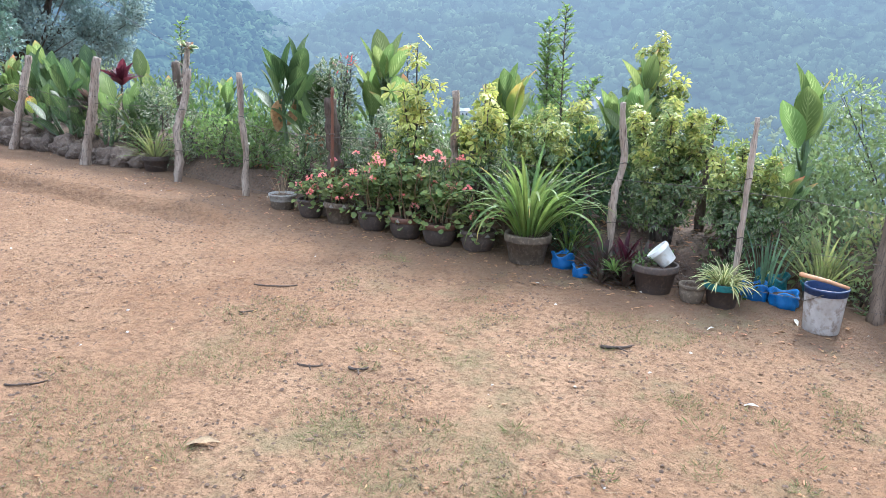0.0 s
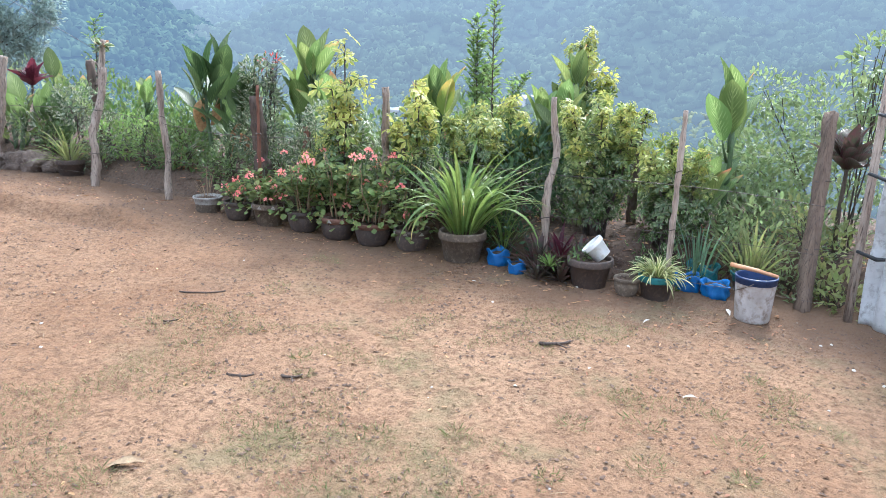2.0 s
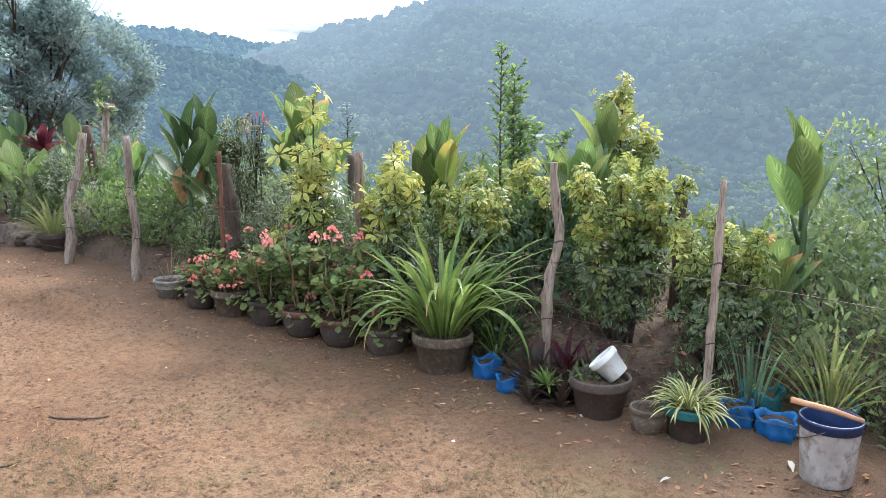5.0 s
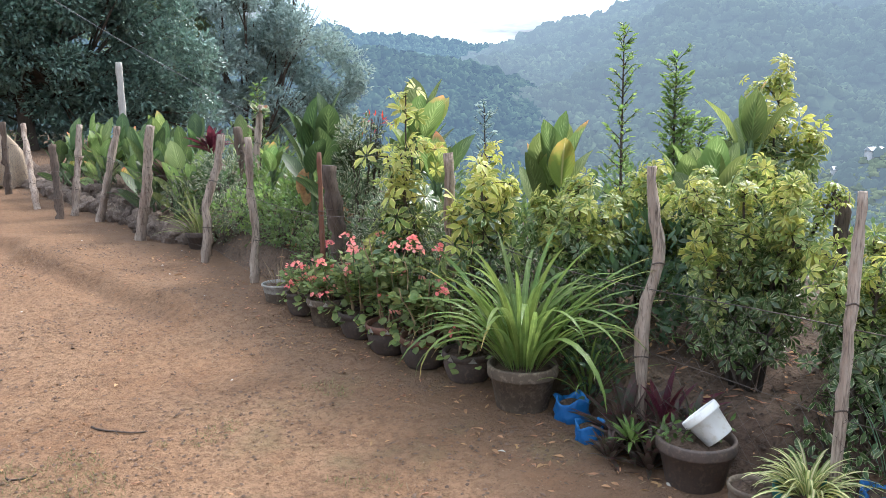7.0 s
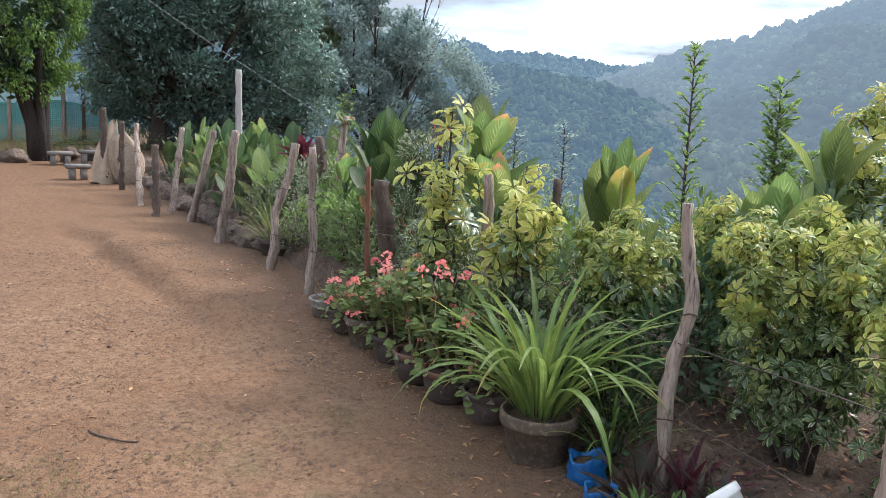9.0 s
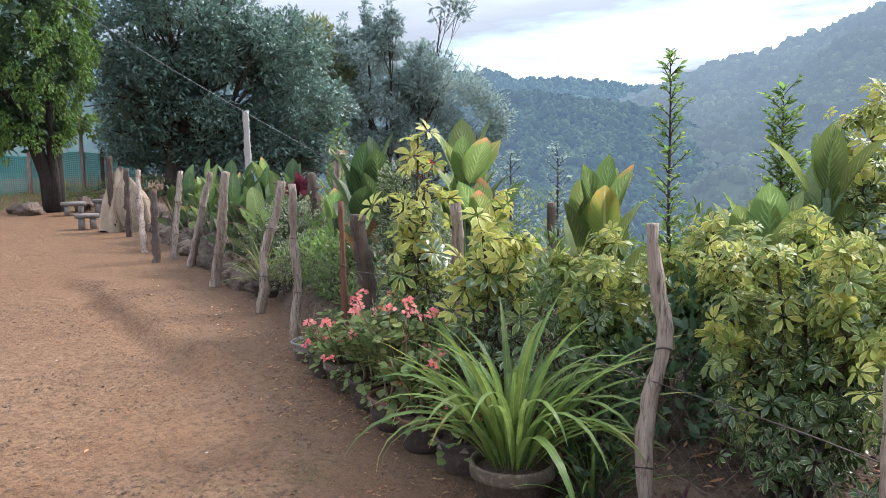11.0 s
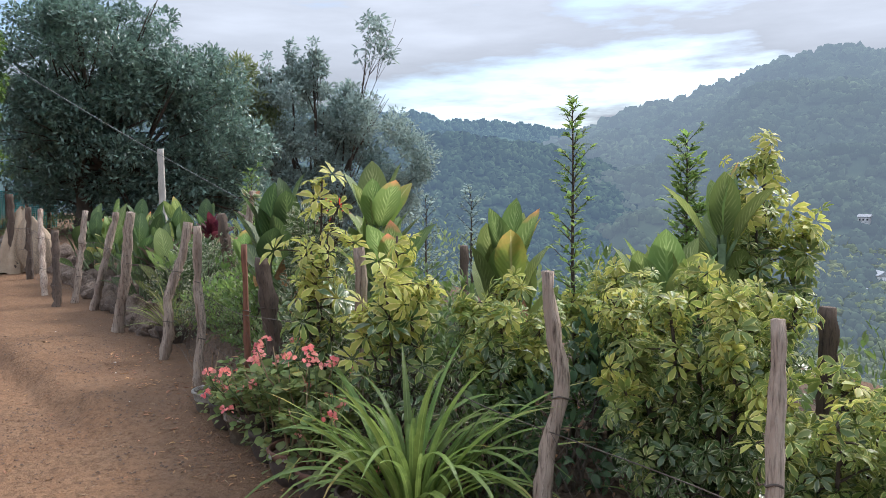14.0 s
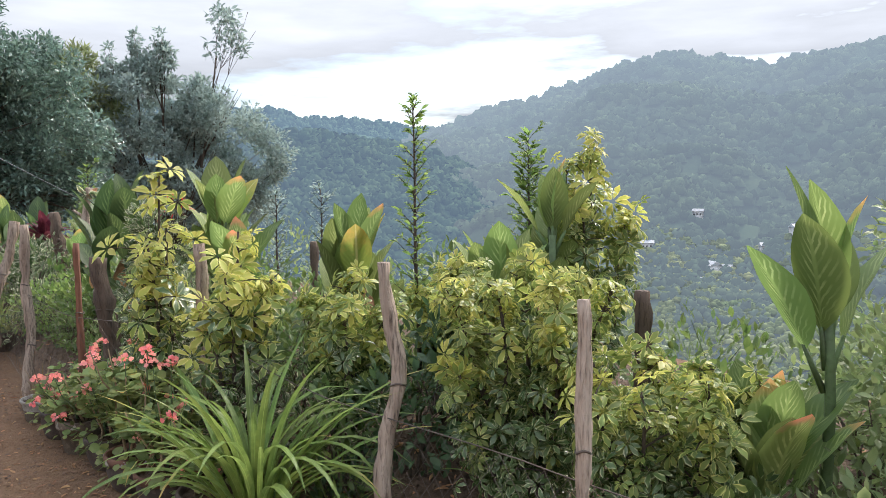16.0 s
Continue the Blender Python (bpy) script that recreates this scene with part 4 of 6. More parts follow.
post("dark hooked post behind the fence", (0.9, 6.4, BZ(0.9, 6.4)), (0.8, 6.45, 1.2), 0.05, 19, WOOD_DARK, stubs=2)
post("knotty stump post with a sprouting top", (1.05, 6.75, BZ(1.05, 6.75)), (1.2, 6.72, 1.42), 0.035, 20, stubs=3)

dried = thing("dried_sprout", "pale dried tuft of curled leaves topping a stump post", "plant", (1.19, 6.72, 1.36))
for i in range(22):
    a = i * 2.4
    m = Matrix(aim(np.array([(0.02 * math.cos(a), 0.02 * math.sin(a), 0.0)]), np.array([(math.cos(a), math.sin(a), 0.9 * math.sin(i * 1.9))]), np.array([i * 0.7]), np.array([0.09 + 0.05 * math.sin(i * 3.3)]))[0].tolist())
    part("dry_leaf", DRY_LEAVES[i % 3] if i % 2 else CREAM_LEAVES[i % 3], dried, at=m)
dead = thing("dead_leaf", "large orange-brown dead leaf hanging beside a fence post", "leaf", (0.57, 4.91, 0.13))
part("blade", DRY_LEAVES[1], dead, at=Matrix(aim(np.array([(0.0, 0.0, 0.14)]), np.array([(-0.1, -0.05, -1.0)]), np.array([0.9]), np.array([0.3]))[0].tolist()))
part("stalk", solid("dead_leaf_stalk", [tube([(0.0, 0.0, 0.14), (0.03, 0.03, 0.2), (0.08, 0.05, 0.3)], [0.008, 0.007, 0.006], 6)], STRAW), dead)

# ---- pots along the fence ----
P = [("dish", "shallow grey pot with a white rim", -0.03, 3.97, 0.12, 0.16, CLAY_GREY, "bowl", DULL_WHITE),
     ("a", "small dark pot of geraniums", -0.02, 3.63, 0.115, 0.167, CLAY_DARK, "bulged", None),
     ("b", "grey-brown pot of pink geraniums", 0.0, 3.31, 0.138, 0.194, CLAY_GREY, "plain", None),
     ("c", "dark weathered pot of pink geraniums", 0.03, 2.97, 0.133, 0.176, CLAY_DARK, "bulged", None),
     ("d", "dark pot with a red rim and white painted triangles", 0.02, 2.62, 0.143, 0.185, CLAY_DARK, "bulged", CLAY_RED),
     ("e", "dark pot with a terracotta rim", 0.04, 2.3, 0.143, 0.185, CLAY_DARK, "bulged", CLAY_RED),
     ("f", "dark pot with white painted marks", 0.09, 1.97, 0.138, 0.176, CLAY_DARK, "bulged", None),
     ("grass", "large grey-brown clay pot of strap-leaved lilies", 0.07, 1.53, 0.172, 0.235, CLAY_GREY, "plain", None),
     ("white", "wide dark clay pot holding a tipped white pot", 0.1, 0.56, 0.155, 0.2, CLAY_DARK, "plain", None),
     ("small", "small ribbed brown pot", 0.04, 0.28, 0.085, 0.13, CLAY_GREY, "bulged", None),
     ("spider", "dark pot with a teal rim", 0.1, 0.1, 0.118, 0.17, CLAY_DARK, "plain", PLASTIC_TEAL),
     ("teal", "teal-rimmed tub of dry grass plants", 0.62, -0.42, 0.13, 0.16, CLAY_DARK, "bowl", PLASTIC_TEAL)]
POTS = {}
for i, (key, lab, x, y, r, h, mt, st, rim) in enumerate(P):
    POTS[key] = (pot("plant_pot", lab, x, y, r, h, mt, st, rim, seed=i), x, y, gz(x, y), r, h)


def painted_marks(key, count, seed):
    """White painted triangles below the rim of a pot."""
    e, x, y, z, r, h = POTS[key]
    for i in range(count):
        a = 3.3 + i * 2 * math.pi / count
        rr = r * 1.045
        tri = []
        for da, zz in ((-0.15 + 0.03 * math.sin(i * 5), 0.82), (0.13, 0.81), (0.05 * math.sin(i * 3), 0.97)):
            for k in (0.99, 1.012):
                tri.append((math.cos(a + da) * rr * k, math.sin(a + da) * rr * k, zz * h))
        me = raw_mesh("painted_triangle", np.array(tri), [(0, 2, 4), (1, 5, 3), (0, 1, 3, 2), (2, 3, 5, 4), (4, 5, 1, 0)], DULL_WHITE, smooth=False)
        part("painted_triangle", me, e, "white painted triangle")


painted_marks("d", 9, 1)
painted_marks("f", 7, 2)
painted_marks("b", 8, 3)


def geranium(key, height, radius, leaves, flowers, seed):
    e, x, y, z, r, h = POTS[key]
    rng = np.random.default_rng(seed)
    base = z + h * 0.85
    g = thing("geranium", "pink-flowered geranium with round green leaves in a pot", "plant", (x, y, base), "geraniums along the fence")
    bars, pos, dr = [], [], []
    tips = []
    for s in range(9):
        a, q = s * 2.4, radius * math.sqrt((s + 0.5) / 9)
        tipp = np.array((math.cos(a) * q, math.sin(a) * q, height * rng.uniform(0.6, 0.95)))
        foot = np.array((math.cos(a), math.sin(a), 0)) * r * 0.35
        path = [foot + (tipp - foot) * np.array((t ** 1.5, t ** 1.5, t)) + 0.012 * rng.normal(size=3) for t in np.linspace(0, 1, 6)]
        part("stem", solid("geranium_stem", [tube(path, np.linspace(0.007, 0.003, 6), 5)], STRAW if s % 3 else STEM_GREEN), g)
        tips.append(tipp)
        for k in range(leaves // 9):
            t = rng.uniform(0.35, 1.0)
            p = path[min(5, int(t * 5))]
            b, el = rng.uniform(0, 6.28), rng.uniform(-0.1, 0.9)
            d = np.array((math.cos(b) * math.cos(el), math.sin(b) * math.cos(el), math.sin(el)))
            pos.append(p + d * rng.uniform(0.02, 0.08))
            dr.append(d * np.array((1, 1, 0.5)) + np.array((0, 0, 0.1)))
    # leaves that hang over the pot's rim
    for k in range(46):
        b, q = rng.uniform(0, 6.28), r * rng.uniform(0.85, 1.3)
        pos.append((math.cos(b) * q, math.sin(b) * q, rng.uniform(-0.05, 0.11)))
        dr.append((math.cos(b), math.sin(b), rng.uniform(-0.7, 0.3)))
    pos, dr = np.array(pos), np.array(dr)
    v, f, uv = scatter(ROUND_LEAF, aim(pos, dr, rng.normal(size=len(pos)) * 0.5, 0.05 * rng.uniform(0.5, 1.25, len(pos))), seed)
    part("foliage", raw_mesh("geranium_foliage", v, f, GERANIUM, uv), g)
    for i in range(flowers):
        a, q = rng.uniform(0, 6.28), radius * rng.uniform(0.3, 1.2)
        c = np.array((math.cos(a) * q, math.sin(a) * q, height * rng.uniform(0.2, 1.08)))
        n = int(rng.integers(7, 22))
        d = sphere_dirs(rng, n, -0.3)
        m = aim(c + d * 0.019, d + rng.normal(size=(n, 3)) * 0.5, rng.normal(size=n), 0.021 * rng.uniform(0.8, 1.3, n))
        v, f, uv = scatter(ROUND_LEAF[:1], m, i)
        fl = part("flower", raw_mesh("flower", v, f, PINK, uv), g, "cluster of salmon-pink petals")
        part("flower_stalk", solid("flower_stalk", [tube([c * np.array((0.6, 0.6, 0.45)), c * np.array((0.9, 0.9, 0.75)), c], [0.003, 0.0025, 0.002], 4, capped=False)], STEM_GREEN), fl)


geranium("a", 0.22, 0.18, 170, 7, 31)
geranium("b", 0.31, 0.23, 300, 13, 32)
geranium("c", 0.47, 0.26, 460, 12, 33)
geranium("d", 0.62, 0.28, 560, 10, 34)
geranium("e", 0.52, 0.26, 400, 9, 35)
geranium("f", 0.36, 0.21, 210, 6, 36)

lily = thing("strap_lily", "large clump of long arching green strap leaves in a pot", "plant", (0.07, 1.53, gz(0, 1.53) + 0.2))
strap_leaves(lily, 92, 0.78, 0.04, 41, BLADE, foot=0.09, splay=(0.02, 0.68), bend=(0.6, 2.9), kinds=24)
spider = thing("spider_plant", "cream-striped spider plant in a teal-rimmed pot", "plant", (0.1, 0.1, gz(0, 0.1) + 0.14))
strap_leaves(spider, 110, 0.22, 0.075, 42, SPIDER, foot=0.05, splay=(0.1, 1.25), bend=(0.7, 2.2))
e, x, y, z, r, h = POTS["dish"]
sprig = thing("potted_sprig", "few thin dry stalks in a shallow pot", "plant", (x, y, z + h * 0.86))
strap_leaves(sprig, 14, 0.26, 0.03, 43, STRAW, foot=0.06, splay=(0.1, 0.8), bend=(0.2, 0.9), kinds=3, name="stalk")
tipped = pot("white_pot", "white plastic pot tipped on its side in a clay pot", 0.14, 0.48, 0.08, 0.13, PLASTIC_WHITE, "plain", soil=False, z=gz(0, 0.56) + 0.2, tilt=(0, 0, 0))
tipped.rotation_euler = Vector((-0.18, 0.6, 0.62)).to_track_quat("Z", "Y").to_euler()
bush("pot_weeds", "low weeds and dead leaves in the wide pot", 0.1, 0.56, [(0.08, 0.0, 0.03, 0.08, 0.04), (-0.08, 0.05, 0.03, 0.07, 0.03)], 90, 0.04, GREEN, 44, base=gz(0, 0.56) + 0.19, stems=3)


# ---- blue bags, bucket ----
def grow_bag(label, x, y, r, h, material, seed):
    rng = np.random.default_rng(seed)
    e = thing("grow_bag", label, "bag", (x, y, max(gz(x, y), bed_z(x, y)) - 0.012), "plastic grow bags")
    v, f = lathe([(0.001, 0.0), (0.8, 0.0), (1.0, 0.1), (1.02, 0.45), (0.95, 0.75), (1.06, 0.95), (0.98, 1.02), (0.86, 0.9), (0.84, 0.7)], 34, 0.05, seed)
    v = v * np.array((r, r, h))
    for i in range(len(v)):
        a = math.atan2(v[i][1], v[i][0])
        k = 1 + 0.09 * math.sin(a * 7 + v[i][2] * 40 + seed) + 0.06 * math.sin(a * 13 - v[i][2] * 70)
        v[i][0] *= k
        v[i][1] *= k
        v[i][2] *= 1 + 0.14 * math.sin(a * 3 + seed)
    part("sack", solid("bag_sack", [(v, f)], material), e)
    w, g = lathe([(0.001, 0.01), (r * 0.5, 0.012), (r * 0.86, 0.0)], 16)
    w[:, 2] += h * 0.78
    part("soil", solid("bag_soil", [(w, g[:, ::-1])], BED), e)
    return e


grow_bag("crumpled blue plastic bag of soil", 0.15, 1.27, 0.075, 0.12, PLASTIC_BLUE, 1)
grow_bag("small crumpled blue plastic bag", 0.06, 1.08, 0.062, 0.085, PLASTIC_BLUE, 2)
grow_bag("blue plastic grow bag of spring onions", 0.42, -0.04, 0.085, 0.12, PLASTIC_BLUE, 3)
grow_bag("blue plastic grow bag behind a bucket", 0.4, -0.23, 0.09, 0.11, PLASTIC_BLUE, 4)
grow_bag("teal plastic grow bag of young onions", 0.6, -0.1, 0.1, 0.16, PLASTIC_TEAL, 5)
onions = thing("onion_plants", "upright blue-green onion leaves in a grow bag", "plant", (0.52, -0.08, gz(0, -0.1) + 0.1))
strap_leaves(onions, 26, 0.4, 0.035, 45, ONION, foot=0.1, splay=(0.03, 0.4), bend=(0.1, 0.6))
dryg = thing("grass_plants", "yellow-green sword-leaved clump in a tub", "plant", (0.62, -0.42, gz(0, -0.4) + 0.13))
strap_leaves(dryg, 60, 0.42, 0.045, 46, GRASS, foot=0.1, splay=(0.05, 0.95), bend=(0.2, 1.0))

bucket = thing("bucket", "cement-stained pale bucket with a dark blue rim", "bucket", (0.07, -0.51, gz(0, -0.5) - 0.006))
bucket.scale = (0.81, 0.81, 0.81)
part("body", solid("bucket_body", [lathe([(0.0, 0.0), (0.125, 0.0), (0.13, 0.01), (0.1485, 0.3)], 36)], BUCKET_GREY), bucket)
part("rim", solid("bucket_rim", [lathe([(0.1485, 0.298), (0.153, 0.3), (0.154, 0.335), (0.158, 0.338), (0.158, 0.352), (0.15, 0.355), (0.147, 0.345), (0.138, 0.26), (0.128, 0.12), (0.118, 0.03), (0.0, 0.03)], 36)], PLASTIC_NAVY), bucket, "dark blue plastic rim and lining")
part("handle", solid("bucket_handle", [tube([(0.156 * math.cos(a), 0.156 * math.sin(a), 0.32 - 0.1 * math.sin(a / 1.0)) for a in np.linspace(0, math.pi, 14)], [0.003] * 14, 5)], WIRE), bucket)
tool = thing("tool_handle", "pale orange wooden tool handle across a bucket", "tool", (0.07, -0.51, gz(0, -0.5) + 0.29))
part("shaft", solid("tool_shaft", [tube([(-0.07, 0.15, 0.055), (0.0, 0.0, 0.02), (0.02, -0.12, -0.008)], [0.014, 0.013, 0.011], 9)], HANDLE_WOOD), tool)

# ---- bromeliads by the crooked post ----
for i, (x, y, mt, L, n) in enumerate(((0.1, 0.88, BROMELIAD, 0.2, 34), (0.18, 0.97, BROMELIAD, 0.3, 26), (0.2, 0.77, BROMELIAD, 0.27, 30), (0.02, 0.82, BRIGHT, 0.12, 26), (0.28, 0.84, MAROON, 0.3, 16), (0.3, 0.7, BROMELIAD, 0.24, 24), (0.04, 0.74, BROMELIAD, 0.18, 26), (-0.02, 0.9, BROMELIAD, 0.15, 22))):
    b = thing("bromeliad", "rosette of purple-green pointed leaves" if mt is not BRIGHT else "small bright green leaf rosette", "plant", (x, y, max(gz(x, y), bed_z(x, y)) + (0.1 if mt is BRIGHT else 0.0)), "rosette plants by the crooked post")
    strap_leaves(b, n, L, 0.16, 50 + i, mt, foot=0.02, splay=(0.1, 1.4), bend=(0.1, 0.8), kinds=4)

# ---- big plants of the bed ----
dumb_cane(0.8, 4.5, 1.42, 4, 101, 0.44, drop=0.3, dark=True, dry=2, spread=0.2, label="tall dark green dumb cane with a withered leaf")
dumb_cane(0.96, 3.62, 1.47, 4, 102, 0.44, old=1, spread=0.16, opening=26)
dumb_cane(1.23, 2.32, 1.27, 3, 103, 0.43, opening=20, drop=0.22, old=2, dry=1, spread=0.14, label="dumb cane with streaked leaves, some turned orange")
dumb_cane(1.49, 1.24, 1.4, 4, 104, 0.34, spread=0.22)
dumb_cane(1.46, 1.15, 0.95, 3, 105, 0.3, spread=0.2)
dumb_cane(1.44, -0.08, 1.28, 1, 106, 0.5, opening=16, drop=0.24, spread=0.1, label="tall dumb cane with pale streaked leaves on a bare stem")
dumb_cane(1.37, 0.09, 0.62, 3, 107, 0.42, dry=1, spread=0.14)
FAR_CANES = [(0.38, 7.1, 1.0), (0.3, 7.75, 1.15), (0.5, 8.0, 1.1), (1.7, 8.3, 1.2), (0.5, 8.9, 1.15), (0.9, 9.4, 1.22), (0.4, 9.8, 1.2), (0.85, 10.4, 1.25), (0.35, 10.9, 1.2), (0.75, 11.4, 1.25), (0.55, 6.9, 0.8), (1.3, 9.0, 1.25), (1.2, 10.0, 1.3)]
for i, (x, y, top) in enumerate(FAR_CANES):
    dumb_cane(x, y, top, 3, 120 + i, 0.4, dark=i % 3 != 0, old=1 if i % 4 == 0 else 0, spread=0.26, opening=46, drop=0.5)
dumb_cane(0.67, 5.56, 1.05, 1, 140, 0.3, spread=0.1, label="young broad-leaved cane in the bed")

umbrella_shrub(0.21, 2.68, 1.45, 0.15, 5, 76, 201, 0.42, 0.3, low=0.5, size=1.1, label="umbrella shrub with golden-yellow top leaves")
umbrella_shrub(0.32, 2.1, 1.17, 0.19, 6, 92, 202, 0.42, 0.28, low=0.45, size=1.1, label="umbrella shrub with drooping golden-yellow leaves")
umbrella_shrub(0.7, 1.75, 0.95, 0.3, 7, 300, 203, 0.12, 0.45, low=0.3, size=0.85)
umbrella_shrub(0.78, 0.76, 1.1, 0.4, 13, 860, 204, 0.1, 0.52, low=0.16, label="spreading umbrella shrub with cream-edged leaves", size=0.72)
umbrella_shrub(0.75, 0.2, 0.82, 0.34, 9, 460, 205, 0.08, 0.55, low=0.16, size=0.72)
umbrella_shrub(1.84, 1.24, 1.55, 0.25, 5, 260, 206, 0.12, 0.45, low=0.25, label="tall umbrella shrub with yellow-green crown", size=0.95)
umbrella_shrub(1.35, 1.75, 0.95, 0.4, 8, 380, 207, 0.16, 0.4, low=0.25, size=0.85)
umbrella_shrub(1.25, 0.3, 0.66, 0.3, 6, 220, 208, 0.05, 0.6, low=0.2, label="low umbrella shrub with leaning branches")
umbrella_shrub(0.35, 2.95, 0.75, 0.25, 4, 150, 209, 0.12, 0.6, low=0.3)

sapling(1.205, 1.864, 1.79, 0.13, 301, tiers=56, leaf_size=0.05, material=BRIGHT, label="slender young tree with small glossy leaves")
sapling(3.6, 3.18, 1.78, 0.22, 302, tiers=40, shoots=5, leaf_size=0.085, material=BRIGHT, label="young tree with several upright leafy shoots")
sapling(2.22, 4.24, 1.36, 0.17, 303, material=HAZY, tip_material=HAZY, tiers=34, label="pale hazy grey-green young tree")
sapling(2.36, 5.2, 1.33, 0.17, 304, material=HAZY, tip_material=HAZY, tiers=34, label="pale hazy grey-green young tree")
sapling(1.25, 6.9, 1.62, 0.22, 305, tiers=40, material=BRIGHT, label="leafy young tree behind the fence")

bush("variegated_bush", "bush of small cream-edged leaves", 0.75, 4.05, [(0, 0, 1.0, 0.17, 0.14), (0.02, 0, 0.75, 0.2, 0.2), (-0.1, -0.05, 0.45, 0.22, 0.25), (0.1, 0.05, 0.3, 0.2, 0.2)], 1900, 0.055, CREAM, 401)
bush("variegated_bush", "low bush of small cream-edged leaves", 0.45, 3.2, [(0, 0, 0.5, 0.2, 0.2), (0.05, 0.1, 0.3, 0.25, 0.2), (0, -0.1, 0.7, 0.14, 0.14)], 1200, 0.05, CREAM, 402)
bush("variegated_bush", "small cream-edged undergrowth below the golden shrubs", 0.3, 2.55, [(0, 0, 0.35, 0.2, 0.25), (0.05, -0.4, 0.3, 0.2, 0.22), (-0.02, 0.3, 0.5, 0.16, 0.2), (0.05, -0.15, 0.6, 0.16, 0.16), (0, 0.15, 0.72, 0.16, 0.16), (0.05, -0.45, 0.55, 0.16, 0.16)], 2300, 0.04, CREAM, 411)
bush("poinsettia", "small bush topped by red bracts", 0.85, 4.0, [(0, 0, 1.12, 0.12, 0.06)], 26, 0.055, RED, 403, NARROW_LEAF)
bush("low_bush", "low bright green bush in the bed", 0.56, 5.45, [(0, 0, 0.3, 0.3, 0.2), (0.2, 0.2, 0.35, 0.25, 0.2), (-0.1, 0.3, 0.25, 0.25, 0.18)], 900, 0.055, BRIGHT, 404)
bush("variegated_bush", "pale variegated bush behind the stones", 0.6, 6.4, [(0, 0, 0.5, 0.3, 0.25), (0.15, 0.3, 0.45, 0.3, 0.25)], 900, 0.05, CREAM, 405)
bush("leafy_bush", "dark leafy bush in the bed", 0.55, 2.45, [(0, 0, 0.5, 0.28, 0.25), (0.2, -0.3, 0.4, 0.3, 0.3), (0.1, 0.3, 0.3, 0.28, 0.25)], 1000, 0.065, GREEN, 406)
bush("leafy_bush", "dark green bush behind the crooked post", 0.75, 1.35, [(0, 0, 0.3, 0.28, 0.25), (0.3, 0.1, 0.4, 0.3, 0.3)], 800, 0.065, SHADY, 407)
bush("leafy_bush", "dark green bush in the middle of the bed", 2.0, 2.2, [(0, 0, 0.5, 0.4, 0.3), (0.3, 0.5, 0.5, 0.4, 0.35), (-0.3, 0.3, 0.35, 0.4, 0.3)], 1200, 0.08, GREEN, 408)
bush("citrus_bush", "airy young citrus bush beyond the fence", 2.1, -0.7, [(0, 0, 1.0, 0.35, 0.35), (0.3, 0.3, 0.8, 0.4, 0.35), (-0.2, 0.4, 0.6, 0.4, 0.35), (0.2, -0.3, 0.6, 0.4, 0.35), (0.1, 0.5, 1.15, 0.25, 0.2)], 3800, 0.055, WEED, 409)
bush("citrus_bush", "tall airy bush beside the white sheet", 1.57, -1.0, [(0, 0, 1.45, 0.2, 0.18), (0, -0.1, 1.15, 0.25, 0.2), (0.1, 0.1, 0.8, 0.25, 0.3)], 800, 0.07, WEED, 410)
for i, (x, y, s) in enumerate(((1.9, 0.2, 0.4), (1.15, -0.5, 0.35), (1.5, -0.9, 0.4), (2.4, 0.8, 0.45), (2.6, 1.8, 0.45), (1.6, 3.1, 0.45), (1.2, 5.2, 0.5), (1.6, 6.2, 0.5), (2.6, 4.4, 0.5), (2.0, 7.8, 0.6), (1.8, 9.2, 0.6), (1.6, 10.8, 0.6), (3.0, -0.3, 0.5), (3.2, 6.5, 0.6))):
    bush("weed_bush", "tangled light green weeds behind the bed", x, y, [(0, 0, s * 0.6, s, s * 0.7), (s * 0.6, s * 0.7, s * 0.5, s, s * 0.7), (-s * 0.3, s * 0.5, s * 0.4, s * 0.8, s * 0.6)], int(1300 * s), 0.075, WEED if i % 3 else GREEN, 420 + i, NARROW_LEAF + SMALL_LEAF, up=0.8, bark=STEM_GREEN, group="weeds behind the bed")

for i, (x, y, top, mt) in enumerate(((1.13, 7.95, 1.16, MAROON), (0.45, 7.5, 0.85, BROMELIAD), (1.2, -0.9, 0.95, BROMELIAD))):
    ti = thing("ti_plant", "ti plant with a tuft of broad dark maroon leaves" if mt is MAROON else "ti plant with dusky green leaves", "plant", (x, y, bed_z(x, y) - 0.03))
    hh = top - bed_z(x, y) - 0.2
    part("stem", solid("ti_stem", [tube([(0, 0, 0), (0.01, 0.01, hh / 2), (0, 0, hh)], [0.02, 0.016, 0.014], 7)], BARK), ti)
    strap_leaves(ti, 26, 0.36, 0.34, 440 + i, mt, at=(0, 0, hh - 0.06), foot=0.03, splay=(0.05, 1.15), bend=(0.3, 1.1), kinds=5)
lilyp = pot("plant_pot", "dark pot of yellow-green sword leaves", 0.22, 6.1, 0.14, 0.2, CLAY_DARK, "plain", seed=70)
lp = thing("sword_plant", "yellow-green clump of narrow arching leaves in a pot", "plant", (0.22, 6.1, gz(0, 6.1) + 0.16))
strap_leaves(lp, 60, 0.42, 0.05, 450, GRASS, foot=0.08, splay=(0.1, 1.2), bend=(0.4, 1.4))


